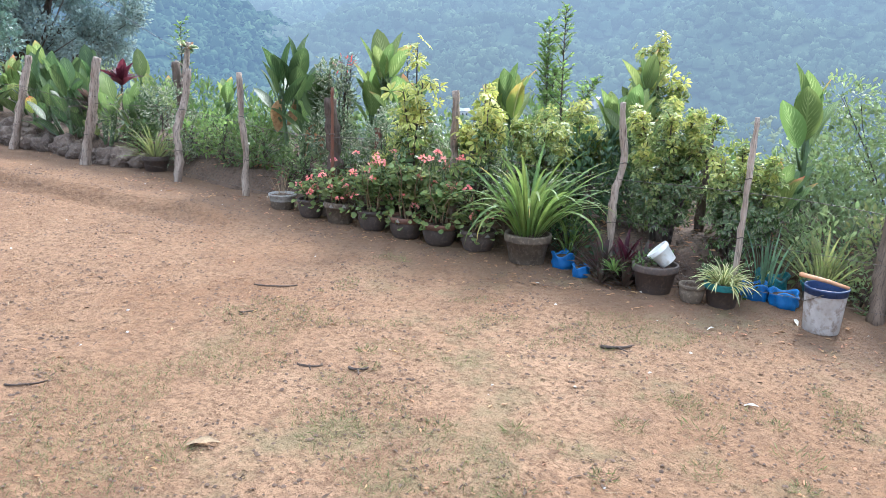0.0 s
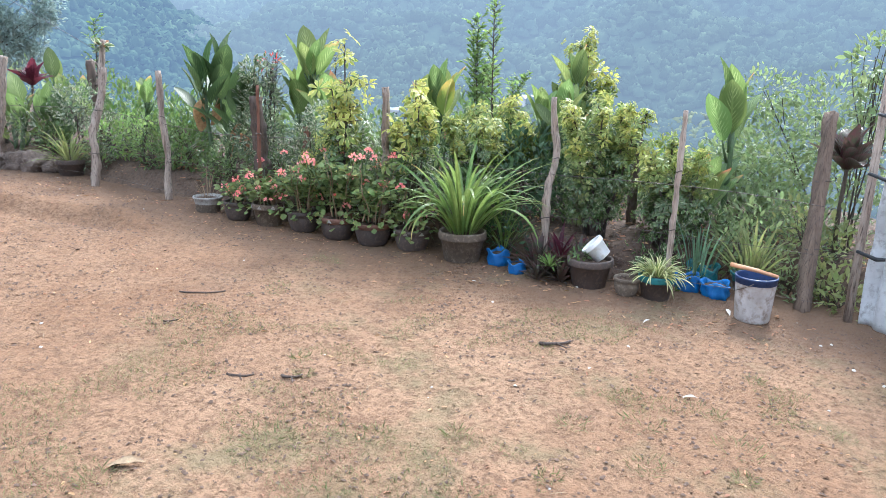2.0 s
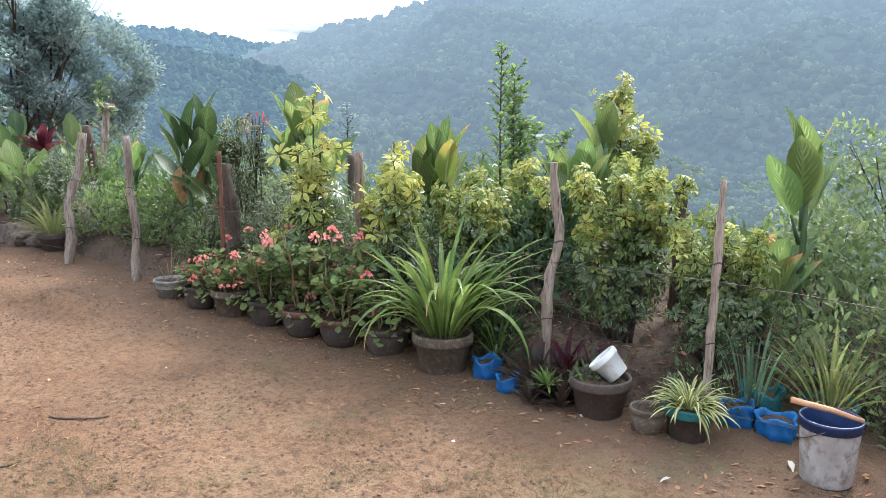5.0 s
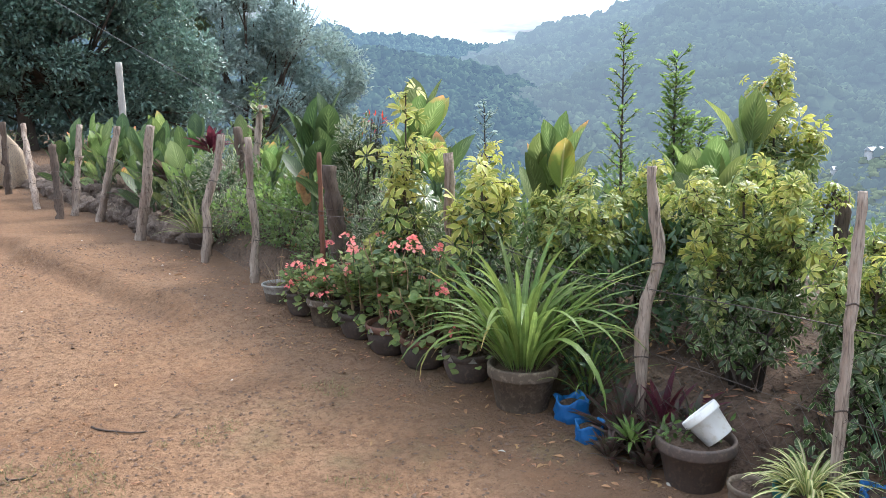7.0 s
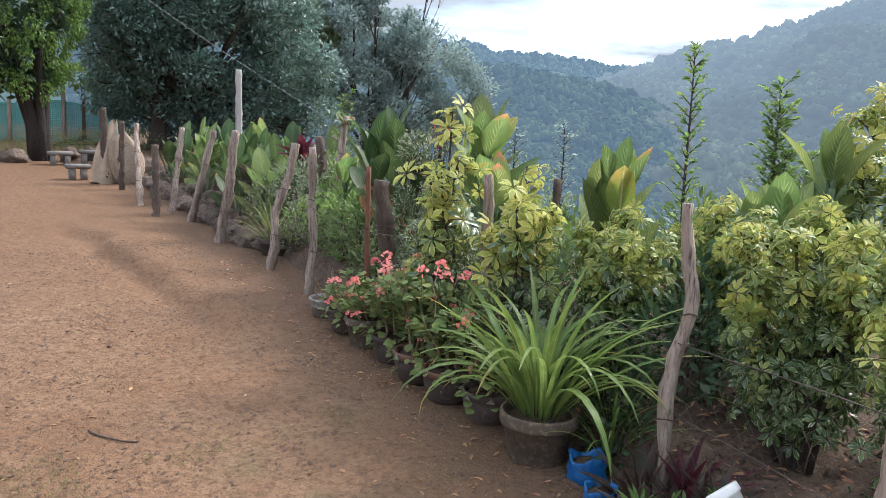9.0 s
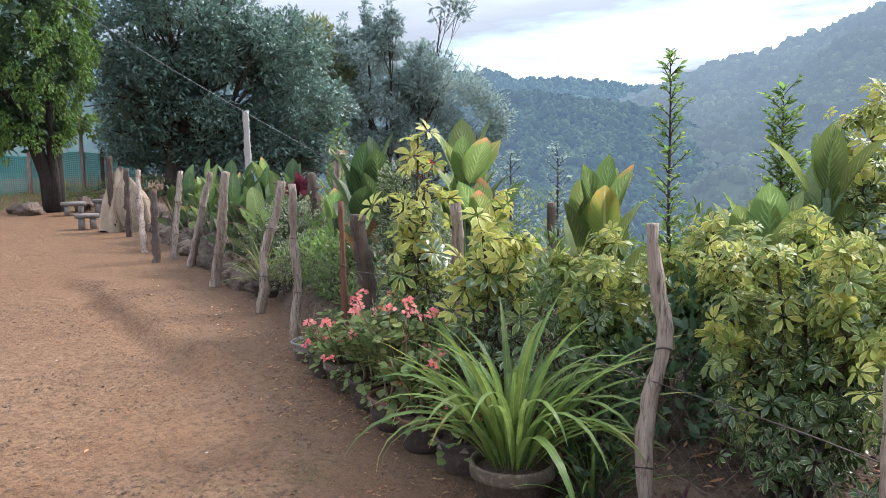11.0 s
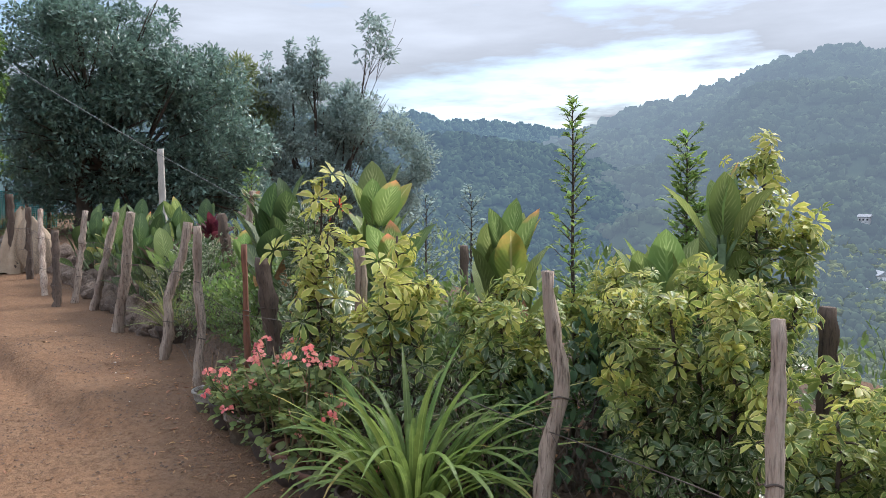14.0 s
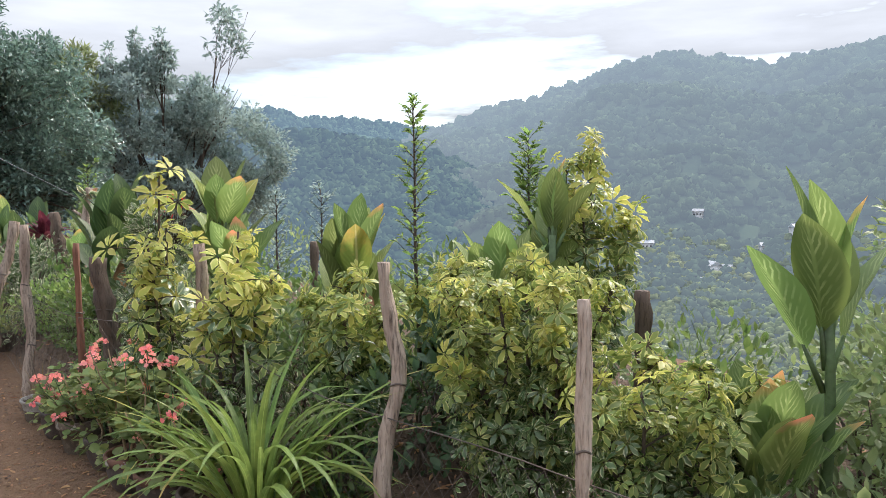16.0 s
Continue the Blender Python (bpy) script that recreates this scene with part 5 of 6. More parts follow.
# ---- border stones ----
def stone(x, y, z, sx, sy, sz, seed):
    bm = bmesh.new()
    bmesh.ops.create_icosphere(bm, subdivisions=3, radius=1)
    for v in bm.verts:
        c = v.co.normalized()
        k = 1 + 0.5 * noise.noise(c * 1.5 + Vector((seed * 3.1, 0, 0))) + 0.28 * noise.noise(c * 3.2 + Vector((0, seed, 0))) + 0.1 * noise.noise(c * 8 + Vector((0, 0, seed)))
        v.co = Vector((c.x * sx * k, c.y * sy * k, c.z * sz * k))
    me = bpy.data.meshes.new("stone")
    bm.to_mesh(me)
    bm.free()
    me.materials.append(ROCK)
    me.polygons.foreach_set("use_smooth", [True] * len(me.polygons))
    ob = tagged(new("border_stone", me), "rough grey-brown stone edging the bed", "stone", "stones edging the bed")
    ob.location, ob.rotation_euler = (x, y, z), (0, 0, seed * 1.7)
    return ob


rs = random.Random(5)
yy = 6.35
n = 0
while yy < 12.2:
    s = rs.uniform(0.085, 0.16)
    xx = 0.22 - 0.05 * (yy - 6.3) + rs.uniform(-0.05, 0.05)
    stone(xx, yy, gz(xx, yy) + s * 0.45, s, s * rs.uniform(0.9, 1.2), s * rs.uniform(0.7, 0.95), n)
    if rs.random() < 0.5:
        stone(xx + 0.2, yy + 0.05, gz(xx, yy) + s * 1.1, s * 0.9, s, s * 0.75, n + 50)
    yy += s * 1.75
    n += 1


# ---- trees and things at the far end of the yard ----
def tree(name, label, x, y, trunk_h, trunk_r, blobs, count, size, material, seed, pieces=SMALL_LEAF, forks=7, base=None, up=0.3, lean=(0, 0), bark=BARK):
    """A tapered trunk that forks into limbs, and a crown of leaves in uneven clumps; blobs in world places."""
    rng = np.random.default_rng(seed)
    z0 = gz(x, y) - 0.1 if base is None else base
    e = thing(name, label, "tree", (x, y, z0))
    o = np.array((x, y, z0))
    top = np.array((lean[0], lean[1], trunk_h))
    trunk = [top * t + np.array((0.05 * math.sin(t * 4), 0.05 * math.cos(t * 3), 0)) for t in np.linspace(0, 1, 8)]
    rad = [trunk_r * (1.0 + 0.5 * max(0, 0.25 - t) * 4 - 0.35 * t) for t in np.linspace(0, 1, 8)]
    part("trunk", solid("tree_trunk", [tube(trunk, rad, 12, 0.07, seed)], bark), e)
    rel = [(b[0] - o[0], b[1] - o[1], b[2] - o[2], b[3], b[4] if len(b) > 4 else b[3]) for b in blobs]
    for i in range(max(forks, len(rel))):
        b = rel[i % len(rel)]
        p = trunk[int(rng.integers(3, 8))]
        q = np.array(b[:3]) + rng.normal(size=3) * b[3] * 0.25
        mid = (p + q) / 2 + rng.normal(size=3) * 0.15 - np.array((0, 0, 0.1))
        bars = [tube([p, mid, q], [trunk_r * 0.45, trunk_r * 0.28, trunk_r * 0.1], 7)]
        for _ in range(5):
            w = q + sphere_dirs(rng, 1)[0] * b[3] * 0.8
            bars.append(tube([mid, (mid + w) / 2 + 0.05, w], [trunk_r * 0.2, trunk_r * 0.12, 0.01], 5))
        part("limb", solid("limb", bars, bark), e)
    # every clump is broken up into smaller ones, so that the outline is uneven
    small = []
    for b in rel:
        d = sphere_dirs(rng, 20)
        for k in range(20):
            r = b[3] * rng.uniform(0.18, 0.42)
            small.append((b[0] + d[k][0] * b[3] * 0.78, b[1] + d[k][1] * b[3] * 0.78, b[2] + d[k][2] * b[4] * 0.78, r, r * 0.8))
    v, f, uv = scatter(pieces, blob_leaves(rng, small, count, size, up, 0.5), seed)
    part("crown", raw_mesh("crown", v, f, material, uv), e)
    return e


DARK_BLOBS = [(0.3, 19.7, 4.6, 1.4), (1.7, 19.4, 5.0, 1.5), (3.1, 19.2, 4.7, 1.4), (4.0, 19.1, 4.0, 1.2), (4.7, 19.0, 2.8, 1.2), (2.4, 19.6, 3.1, 1.5), (0.9, 19.8, 3.3, 1.4), (0.0, 19.9, 3.3, 1.1), (5.1, 19.0, 1.7, 0.8), (4.0, 19.3, 2.0, 1.1), (1.3, 19.4, 5.7, 0.9), (1.5, 21.5, 4.5, 2.0), (3.5, 21.0, 3.4, 1.8), (1.6, 19.6, 2.4, 1.0), (3.0, 19.6, 2.0, 1.0), (0.6, 20.2, 2.4, 0.8), (2.5, 21, 1.5, 1.2), (2.2, 19.6, 1.7, 0.8), (3.3, 19.3, 1.5, 0.9), (4.2, 19.2, 1.4, 0.8), (1.3, 21.2, 1.7, 1.0), (0.3, 21.4, 2.1, 0.9)]
tree("broadleaf_tree", "big dense dark-leaved tree at the end of the yard", 1.3, 19.9, 2.4, 0.2, DARK_BLOBS, 86000, 0.15, DEEP, 501, TREE_LEAF, up=0.2)
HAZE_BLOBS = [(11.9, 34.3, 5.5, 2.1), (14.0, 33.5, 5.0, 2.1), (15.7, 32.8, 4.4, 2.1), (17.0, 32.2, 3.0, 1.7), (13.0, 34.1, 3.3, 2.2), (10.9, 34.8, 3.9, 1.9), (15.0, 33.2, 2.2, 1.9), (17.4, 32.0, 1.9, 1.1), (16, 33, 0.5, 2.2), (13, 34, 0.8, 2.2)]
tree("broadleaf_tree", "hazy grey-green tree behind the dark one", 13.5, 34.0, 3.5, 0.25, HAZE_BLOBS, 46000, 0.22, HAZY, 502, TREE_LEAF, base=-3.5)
tree("bamboo_clump", "pale yellow-green bamboo clump between the trees", 9.6, 34.5, 4.0, 0.12, [(9.9, 34.9, 6.0, 1.7), (8.6, 35.2, 5.6, 1.6), (9.3, 34.9, 4.0, 1.7), (10.6, 34.6, 5.0, 1.4)], 13000, 0.36, BAMBOO, 503, SPRAY_LEAF, base=-2.5, up=0.6)
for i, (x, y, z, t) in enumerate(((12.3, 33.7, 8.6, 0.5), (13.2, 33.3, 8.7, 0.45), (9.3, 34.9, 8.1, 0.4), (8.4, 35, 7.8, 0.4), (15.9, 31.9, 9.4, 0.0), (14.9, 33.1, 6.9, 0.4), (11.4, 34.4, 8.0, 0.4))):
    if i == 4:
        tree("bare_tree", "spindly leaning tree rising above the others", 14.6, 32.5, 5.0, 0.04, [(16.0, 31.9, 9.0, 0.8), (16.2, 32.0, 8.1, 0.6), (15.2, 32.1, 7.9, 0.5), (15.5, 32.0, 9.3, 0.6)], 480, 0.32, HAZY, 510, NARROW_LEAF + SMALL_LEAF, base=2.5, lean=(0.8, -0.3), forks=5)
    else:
        tree("spire_tree", "pointed hazy grey-green treetop against the sky", x, y, z - 3.2, 0.06, [(x, y, z - 2.2, 0.8, 0.9), (x + 0.1, y, z - 1.3, 0.55, 0.7), (x, y, z - 0.5, 0.28, 0.6)], 1800, 0.24, HAZY, 511 + i, TREE_LEAF, base=2.0, forks=4)
tree("broadleaf_tree", "dark tree standing beyond the yard", -3.5, 27.5, 2.5, 0.2, [(-4, 27, 4, 2.2), (-2, 27, 5, 2.2), (-6.5, 27, 4.5, 2.4), (-3, 28, 6.5, 2.0)], 9000, 0.34, DEEP, 520, TREE_LEAF)

# the cypress: hanging sprays in heavy tufts
cy = thing("cypress_tree", "cypress with heavy bright green drooping sprays", "tree", (-1.5, 16.5, gz(-1.5, 16.5) - 0.08))
crng = np.random.default_rng(530)
for i in range(6):
    a = i * 1.05
    part("trunk", solid("cypress_trunk", [tube([(0.1 * math.cos(a), 0.1 * math.sin(a), 0), (0.13 * math.cos(a), 0.13 * math.sin(a), 0.8), (0.28 * math.cos(a) - 0.1, 0.28 * math.sin(a), 1.7), (0.7 * math.cos(a) - 0.2, 0.7 * math.sin(a), 3.0)], [0.12, 0.1, 0.08, 0.05], 8, 0.1, i)], DARK_BARK), cy)
# heavy tongues of short sprays that hang outward; a dense inside coloured dark as shade
cpos, cdir, ipos, idir = [], [], [], []
for i in range(460):
    z = crng.uniform(0, 1) ** 0.9
    a = i * 2.39996 + crng.normal() * 0.2
    r = 1.3 * math.sin(min(1, (z + 0.14) * 1.9) * math.pi / 2) * (1 - max(0, z - 0.45) * 1.5) * crng.uniform(0.84, 1.08)
    out = np.array((math.cos(a), math.sin(a), 0))
    t = out * r + np.array((-0.45, 0, 1.4 + z * 6.55))
    long = crng.uniform(0.26, 0.42)
    for k in range(110):
        w = crng.random()
        d = sphere_dirs(crng, 1)[0]
        cpos.append(t + out * (0.12 - 0.16 * (w - 0.3) ** 2) + np.array((0, 0, -long * w)) + d * 0.1 * math.sin(math.pi * (0.12 + 0.8 * w)))
        cdir.append(out * 0.5 + d * 0.7 + np.array((0, 0, -0.75)))
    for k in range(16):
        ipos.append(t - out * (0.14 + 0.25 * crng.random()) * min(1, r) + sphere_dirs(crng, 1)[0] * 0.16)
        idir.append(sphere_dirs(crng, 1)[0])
cpos, cdir, ipos, idir = np.array(cpos), np.array(cdir), np.array(ipos), np.array(idir)
v, f, uv = scatter(TREE_LEAF[1:], aim(cpos, cdir, crng.normal(size=len(cpos)), 0.085 * crng.uniform(0.6, 1.2, len(cpos))), 5)
part("crown", raw_mesh("cypress_crown", v, f, CYPRESS, uv), cy)
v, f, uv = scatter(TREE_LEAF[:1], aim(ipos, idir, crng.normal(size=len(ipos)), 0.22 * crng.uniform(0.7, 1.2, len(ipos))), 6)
part("inner_foliage", raw_mesh("cypress_inside", v, f, SHADY, uv), cy, "dense inner sprays coloured dark for shade")

# pole, cable
post("tall bleached wooden pole holding a cable", (2.0, 14.37, gz(2, 14.4)), (2.0, 14.37, 2.3), 0.062, 601, PALE_POLE, name="utility_pole", ties=False, sides=12, gnarl=0.25)
cable = tagged(new("cable", solid("cable", [tube([np.array((-4.5, 9.0, 6.0)) + (np.array((1.15, 6.75, 1.3)) - np.array((-4.5, 9.0, 6.0))) * t - np.array((0, 0, 0.35 * math.sin(math.pi * t))) for t in np.linspace(0, 1, 30)], [0.0035] * 30, 5)], CABLE)), "thin grey cable sagging over the yard to a post", "cable")

# teal net fence and its posts
def net_sheet(name, label, a, b, h, nxn, nzn, material, sag, seed, z=None):
    rng = np.random.default_rng(seed)
    a, b = np.array(a, float), np.array(b, float)
    pieces = []
    L = np.linalg.norm(b - a)
    d = (b - a) / L
    s = np.array((-d[1], d[0]))

    def at(u, w):
        p = a + (b - a) * u
        g = gz(*p) if z is None else z
        o = 0.05 * math.sin(u * L * 2.3) + 0.03 * math.sin(w * 5 + u * 9)
        return np.array((*(p + s * o), g + w * h - sag * abs(math.sin(u * L * 1.4)) * w))

    for i in range(nxn):
        pieces.append(tube([at(i / (nxn - 1), w) for w in np.linspace(0, 1, 7)], [0.012] * 7, 4, capped=False))
    for j in range(nzn):
        pieces.append(tube([at(u, j / (nzn - 1)) for u in np.linspace(0, 1, 50)], [0.014] * 50, 4, capped=False))
    return tagged(new(name, solid(name, pieces, material)), label, "net")


net_sheet("net_fence", "sagging teal shade-net fence on stakes", (-7.5, 21.6), (1.0, 22.8), 1.1, 170, 20, NETTING, 0.12, 1)
for i, x in enumerate((-7.0, -5.4, -3.9, -2.9, -2.0, -1.2, -0.7, -0.2, 0.3, 0.8)):
    y = 21.6 + (x + 7.5) * 0.141 - 0.1
    post("thin dark stake of the net fence", (x, y, gz(x, y) - 0.05), (x + 0.05 * math.sin(i * 2.2), y, gz(x, y) + 1.15 + 0.5 * (i % 3 == 0) + 0.6 * (i in (5, 6))), 0.045, 610 + i, WOOD_DARK if i % 2 else WOOD, name="net_stake", ties=False)
bush("arbor_vine", "bright green vine leaves over the net fence", -0.3, 22.6, [(-0.7, 0, 1.9, 0.5, 0.3), (0.2, 0, 1.75, 0.5, 0.3), (0.9, 0, 1.6, 0.4, 0.25), (-2.6, 0.2, 1.9, 0.6, 0.35), (-1.7, 0.3, 2.1, 0.5, 0.35)], 1400, 0.2, BRIGHT, 620, base=gz(0, 22.6), category="vine")
bush("verge_weeds", "low green weeds under the net fence", -1.2, 20.4, [(0, 0, 0.15, 0.6, 0.2), (1.0, 0.2, 0.15, 0.6, 0.2), (-3.0, 0.8, 0.12, 0.7, 0.12), (2.0, -0.5, 0.2, 0.6, 0.25)], 1500, 0.12, WEED, 621, NARROW_LEAF, base=gz(0, 20.4))
# rough grass ground under the far trees
gr = np.random.default_rng(630)
gp = np.stack([gr.uniform(-9, 0.5, 5000), gr.uniform(17.0, 22, 5000)], 1)
gm = aim(np.array([(x, y, gz(x, y) + 0.0) for x, y in gp]), np.stack([gr.normal(size=5000) * 0.5, gr.normal(size=5000) * 0.5, np.ones(5000)], 1), gr.normal(size=5000), 0.13 * gr.uniform(0.5, 1.3, 5000))
v, f, uv = scatter([leaf(1.0, 0.12, 2, 0.7, 0.2, 0.3)], gm, 3)
tagged(new("far_grass", raw_mesh("far_grass", v, f, GRASS, uv)), "short rough grass near the trees", "grass", kind="stuff")


def block(sx, sy, sz, at=(0, 0, 0), bevel=0.015, turn=0.0):
    """A bevelled slab as (verts, quads)."""
    v, f = [], []
    x, y, z, b = sx / 2, sy / 2, sz, bevel
    ring = lambda k, h: [(-x + k, -y + k, h), (x - k, -y + k, h), (x - k, y - k, h), (-x + k, y - k, h)]
    rings = [ring(b, 0), ring(0, b), ring(0, z - b), ring(b, z)]
    v = np.array([p for r in rings for p in r], float)
    c, s = math.cos(turn), math.sin(turn)
    v = np.stack([v[:, 0] * c - v[:, 1] * s, v[:, 0] * s + v[:, 1] * c, v[:, 2]], 1) + np.array(at)
    f = [[i * 4 + k, i * 4 + (k + 1) % 4, (i + 1) * 4 + (k + 1) % 4, (i + 1) * 4 + k] for i in range(3) for k in range(4)] + [[3, 2, 1, 0], [12, 13, 14, 15]]
    return v, np.array(f)


for x, y, L, lab in ((-1.02, 12.95, 0.38, "small low concrete bench by the fence"), (-1.15, 15.6, 0.45, "small concrete bench under the cypress"), (-0.5, 16.0, 0.6, "grey stone seat beside the cypress")):
    b = thing("bench", lab, "bench", (x, y, gz(x, y) - 0.01), "low benches")
    part("seat", solid("bench_seat", [block(L, 0.28, 0.07, (0, 0, 0.2))], CONCRETE), b)
    for s in (-1, 1):
        part("leg", solid("bench_leg", [block(0.1, 0.24, 0.2, (s * (L / 2 - 0.1), 0, 0))], CONCRETE), b)
for i, (x, y, s) in enumerate(((-1.9, 16.1, 0.2), (-2.15, 16.5, 0.16), (-0.9, 16.4, 0.22), (-0.4, 16.7, 0.25), (0.0, 16.2, 0.2), (-0.1, 15.0, 0.2), (0.2, 14.2, 0.22))):
    stone(x, y, gz(x, y) + s * 0.4, s, s * 1.1, s * 0.75, 90 + i)


# the beige sacking hung on the posts
def drape(name, label, x, y, w, h, material, seed, category="sack"):
    rng = np.random.default_rng(seed)
    n, k = 40, 14
    verts = []
    for j in range(k + 1):
        t = j / k
        r = 0.04 + (w / 2) * ((1 - t) ** 0.6 if seed == 3 else math.sin(math.pi * (0.12 + t * 0.86)) ** 0.8)
        for i in range(n):
            a = i * 2 * math.pi / n
            q = r * (1 + 0.16 * math.sin(a * 5 + seed + t * 2) + 0.09 * math.sin(a * 9 - t * 4) * (1 - t))
            verts.append((math.cos(a) * q + (0.16 if seed == 3 else -0.1) * t * t, math.sin(a) * q * 0.6, h * t + 0.04 * math.sin(a * 3 + seed)))
    f = [[j * n + i, j * n + (i + 1) % n, (j + 1) * n + (i + 1) % n, (j + 1) * n + i] for j in range(k) for i in range(n)]
    ob = new(name, solid(name, [(np.array(verts), np.array(f))], material))
    ob.location = (x, y, gz(x, y) - 0.01)
    return tagged(ob, label, category)


drape("sacking", "beige sacking draped round the fence posts", -0.66, 12.42, 0.34, 1.0, SACKING, 3)
drape("sacking", "bulging beige sack hung on a post", -0.32, 12.3, 0.42, 0.85, SACKING, 5)

# ---- white sheet wall at the near end ----
sheet_v, nz_, ns_ = [], 26, 40
for j in range(nz_ + 1):
    for i in range(ns_ + 1):
        u, t = i / ns_, j / nz_
        x, y = 0.42 - 0.75 * u, -1.1 - 0.95 * u
        o = 0.035 * math.sin(u * 26 + t * 3) + 0.025 * math.sin(u * 47 - t * 5) + 0.03 * noise.noise(Vector((u * 6, t * 7, 1)))
        sheet_v.append((x + o * 0.75, y - o * 0.6, gz(x, y) - 0.02 + 1.55 * t + 0.1 * math.sin(u * 5) * t))
sheet_f = [[j * (ns_ + 1) + i, j * (ns_ + 1) + i + 1, (j + 1) * (ns_ + 1) + i + 1, (j + 1) * (ns_ + 1) + i] for j in range(nz_) for i in range(ns_)]
screen = thing("sheet_screen", "wrinkled white plastic sheet screen tied to poles", "screen", (0, 0, 0))
part("sheet", solid("sheet", [(np.array(sheet_v), np.array(sheet_f))], TARP), screen).modifiers.new("thick", "SOLIDIFY").thickness = 0.004
part("pole", solid("screen_pole", [tube([(0.42, -1.04, -0.25), (0.5, -1.05, 0.6), (0.62, -1.06, 1.75)], [0.03, 0.027, 0.02], 8, 0.08)], WOOD), screen)
part("pole", solid("screen_pole", [tube([(-0.34, -2.06, -0.25), (-0.34, -2.06, 1.6)], [0.03, 0.025], 8)], WOOD_DARK), screen)
for t in (0.3, 0.62, 0.86):
    part("strap", solid("screen_strap", [tube([(0.4 + 0.13 * t, -1.03, 1.5 * t - 0.2), (0.36, -1.14, 1.5 * t - 0.22), (0.3, -1.2, 1.5 * t - 0.2)], [0.01, 0.014, 0.009], 6)], TAR_BLACK), screen, "black rubber tie")


# ---- wire mesh along the fence ----
FENCE = [(0.3, -0.9), (0.2, 0.05), (0.27, 0.95), (0.27, 2.34), (0.05, 3.44), (0.05, 4.55), (0.12, 5.5), (-0.05, 6.8), (0.0, 8.3), (-0.15, 9.0), (-0.46, 10.2), (-0.5, 11.6), (-0.66, 12.4)]
fl_len = np.concatenate([[0], np.cumsum([math.dist(a, b) for a, b in zip(FENCE, FENCE[1:])])])


def fence_at(s, w):
    x, y = np.interp(s, fl_len, [p[0] for p in FENCE]), np.interp(s, fl_len, [p[1] for p in FENCE])
    o = 0.02 * math.sin(s * 3.1 + w * 4)
    return np.array((x + o, y, gz(x, y) + 0.1 + 0.62 * w + 0.03 * math.sin(s * 2.2) * w))


strands = []
for w, r in ((0.02, 0.0016), (0.5, 0.0016), (1.0, 0.0022)):
    s = np.arange(0, fl_len[-1], 0.2)
    strands.append(tube([fence_at(k, w) for k in s], [r] * len(s), 4, capped=False))
for lean in (1, -1):
    for s0 in np.arange(-0.6, fl_len[-1] + 0.6, 0.09):
        pts = [fence_at(s0 + lean * (w - 0.5) * 0.55, w) for w in np.linspace(0, 1, 6) if 0 <= s0 + lean * (w - 0.5) * 0.55 <= fl_len[-1]]
        if len(pts) > 2:
            strands.append(tube(pts, [0.0009] * len(pts), 3, capped=False))
tagged(new("wire_mesh", solid("wire_mesh", strands, WIRE)), "fine rusty wire mesh strung between the fence posts", "fence", kind="stuff")


# ---- litter, clods, grass ----
def clod():
    v = np.array([(1, 0, 0.1), (0.2, 0.9, 0), (-0.9, 0.3, 0.05), (-0.3, -0.9, 0), (0.1, 0.1, 0.75), (0.5, -0.7, 0.3)], float)
    f = np.array([[0, 1, 4, 4], [1, 2, 4, 4], [2, 3, 4, 4], [3, 5, 4, 4], [5, 0, 4, 4]])
    return v, f, np.tile((0.5, 0.5), (6, 1))


def strew(name, label, category, pieces, count, region, size, material, seed, height, flat=True, clump=0.0):
    """Small loose bits over a stretch of ground, as one mass."""
    rng = np.random.default_rng(seed)
    x, y = rng.uniform(region[0], region[1], count), rng.uniform(region[2], region[3], count)
    if clump:
        keep = np.array([noise.noise(Vector((a * 1.3, b * 1.3, seed))) + 0.5 * noise.noise(Vector((a * 4, b * 4, seed))) > clump for a, b in zip(x, y)])
        x, y = x[keep], y[keep]
    n = len(x)
    pos = np.array([(a, b, height(a, b) + 0.002) for a, b in zip(x, y)])
    ang = rng.uniform(0, 6.28, n)
    dr = np.stack([np.cos(ang), np.sin(ang), rng.uniform(0.0, 0.15, n) if flat else rng.uniform(0.5, 2.5, n)], 1)
    v, f, uv = scatter(pieces, aim(pos, dr, rng.normal(size=n) * (0.25 if flat else 0.6), size * rng.uniform(0.4, 1.5, n)), seed)
    return tagged(new(name, solid(name, [(v, f)], material) if pieces[0][1].shape[1] == 4 and len(pieces[0][0]) == 6 else raw_mesh(name, v, f, material, uv)), label, category, kind="stuff")


LITTER_LEAF = [leaf(1.0, 0.4, 3, 0.5, 0.4, 0.45, 0.05), leaf(1.0, 0.3, 3, -0.6, 0.5, 0.5, 0.08)]
TWIG = [leaf(1.0, 0.05, 3, 0.15, 0.6, 0.5)]
GRASS_BIT = [leaf(1.0, 0.09, 3, 0.9, 0.3, 0.3), leaf(1.0, 0.07, 3, 1.5, 0.3, 0.3)]
YARD_BOX = (-5.5, 0.2, -1.7, 8.0)
CRUMB = surface("earth_crumb", (0.16, 0.1, 0.068), (0.1, 0.065, 0.045), 9, 0.95, 60, 0.4, 0.003)
strew("clods", "small crumbs of earth over the yard", "soil", [clod()], 13000, (-5.0, 0.2, -1.7, 7.0), 0.008, CRUMB, 701, ground_height, clump=-0.05)
strew("pale_crumbs", "pale crumbs of earth over the yard", "soil", [clod()], 6000, (-5.0, 0.2, -1.7, 6.0), 0.007, YARD, 702, ground_height)
strew("leaf_litter", "dry brown leaf bits on the yard", "litter", LITTER_LEAF, 1700, YARD_BOX, 0.03, LEAF_DRY, 703, ground_height, clump=-0.15)
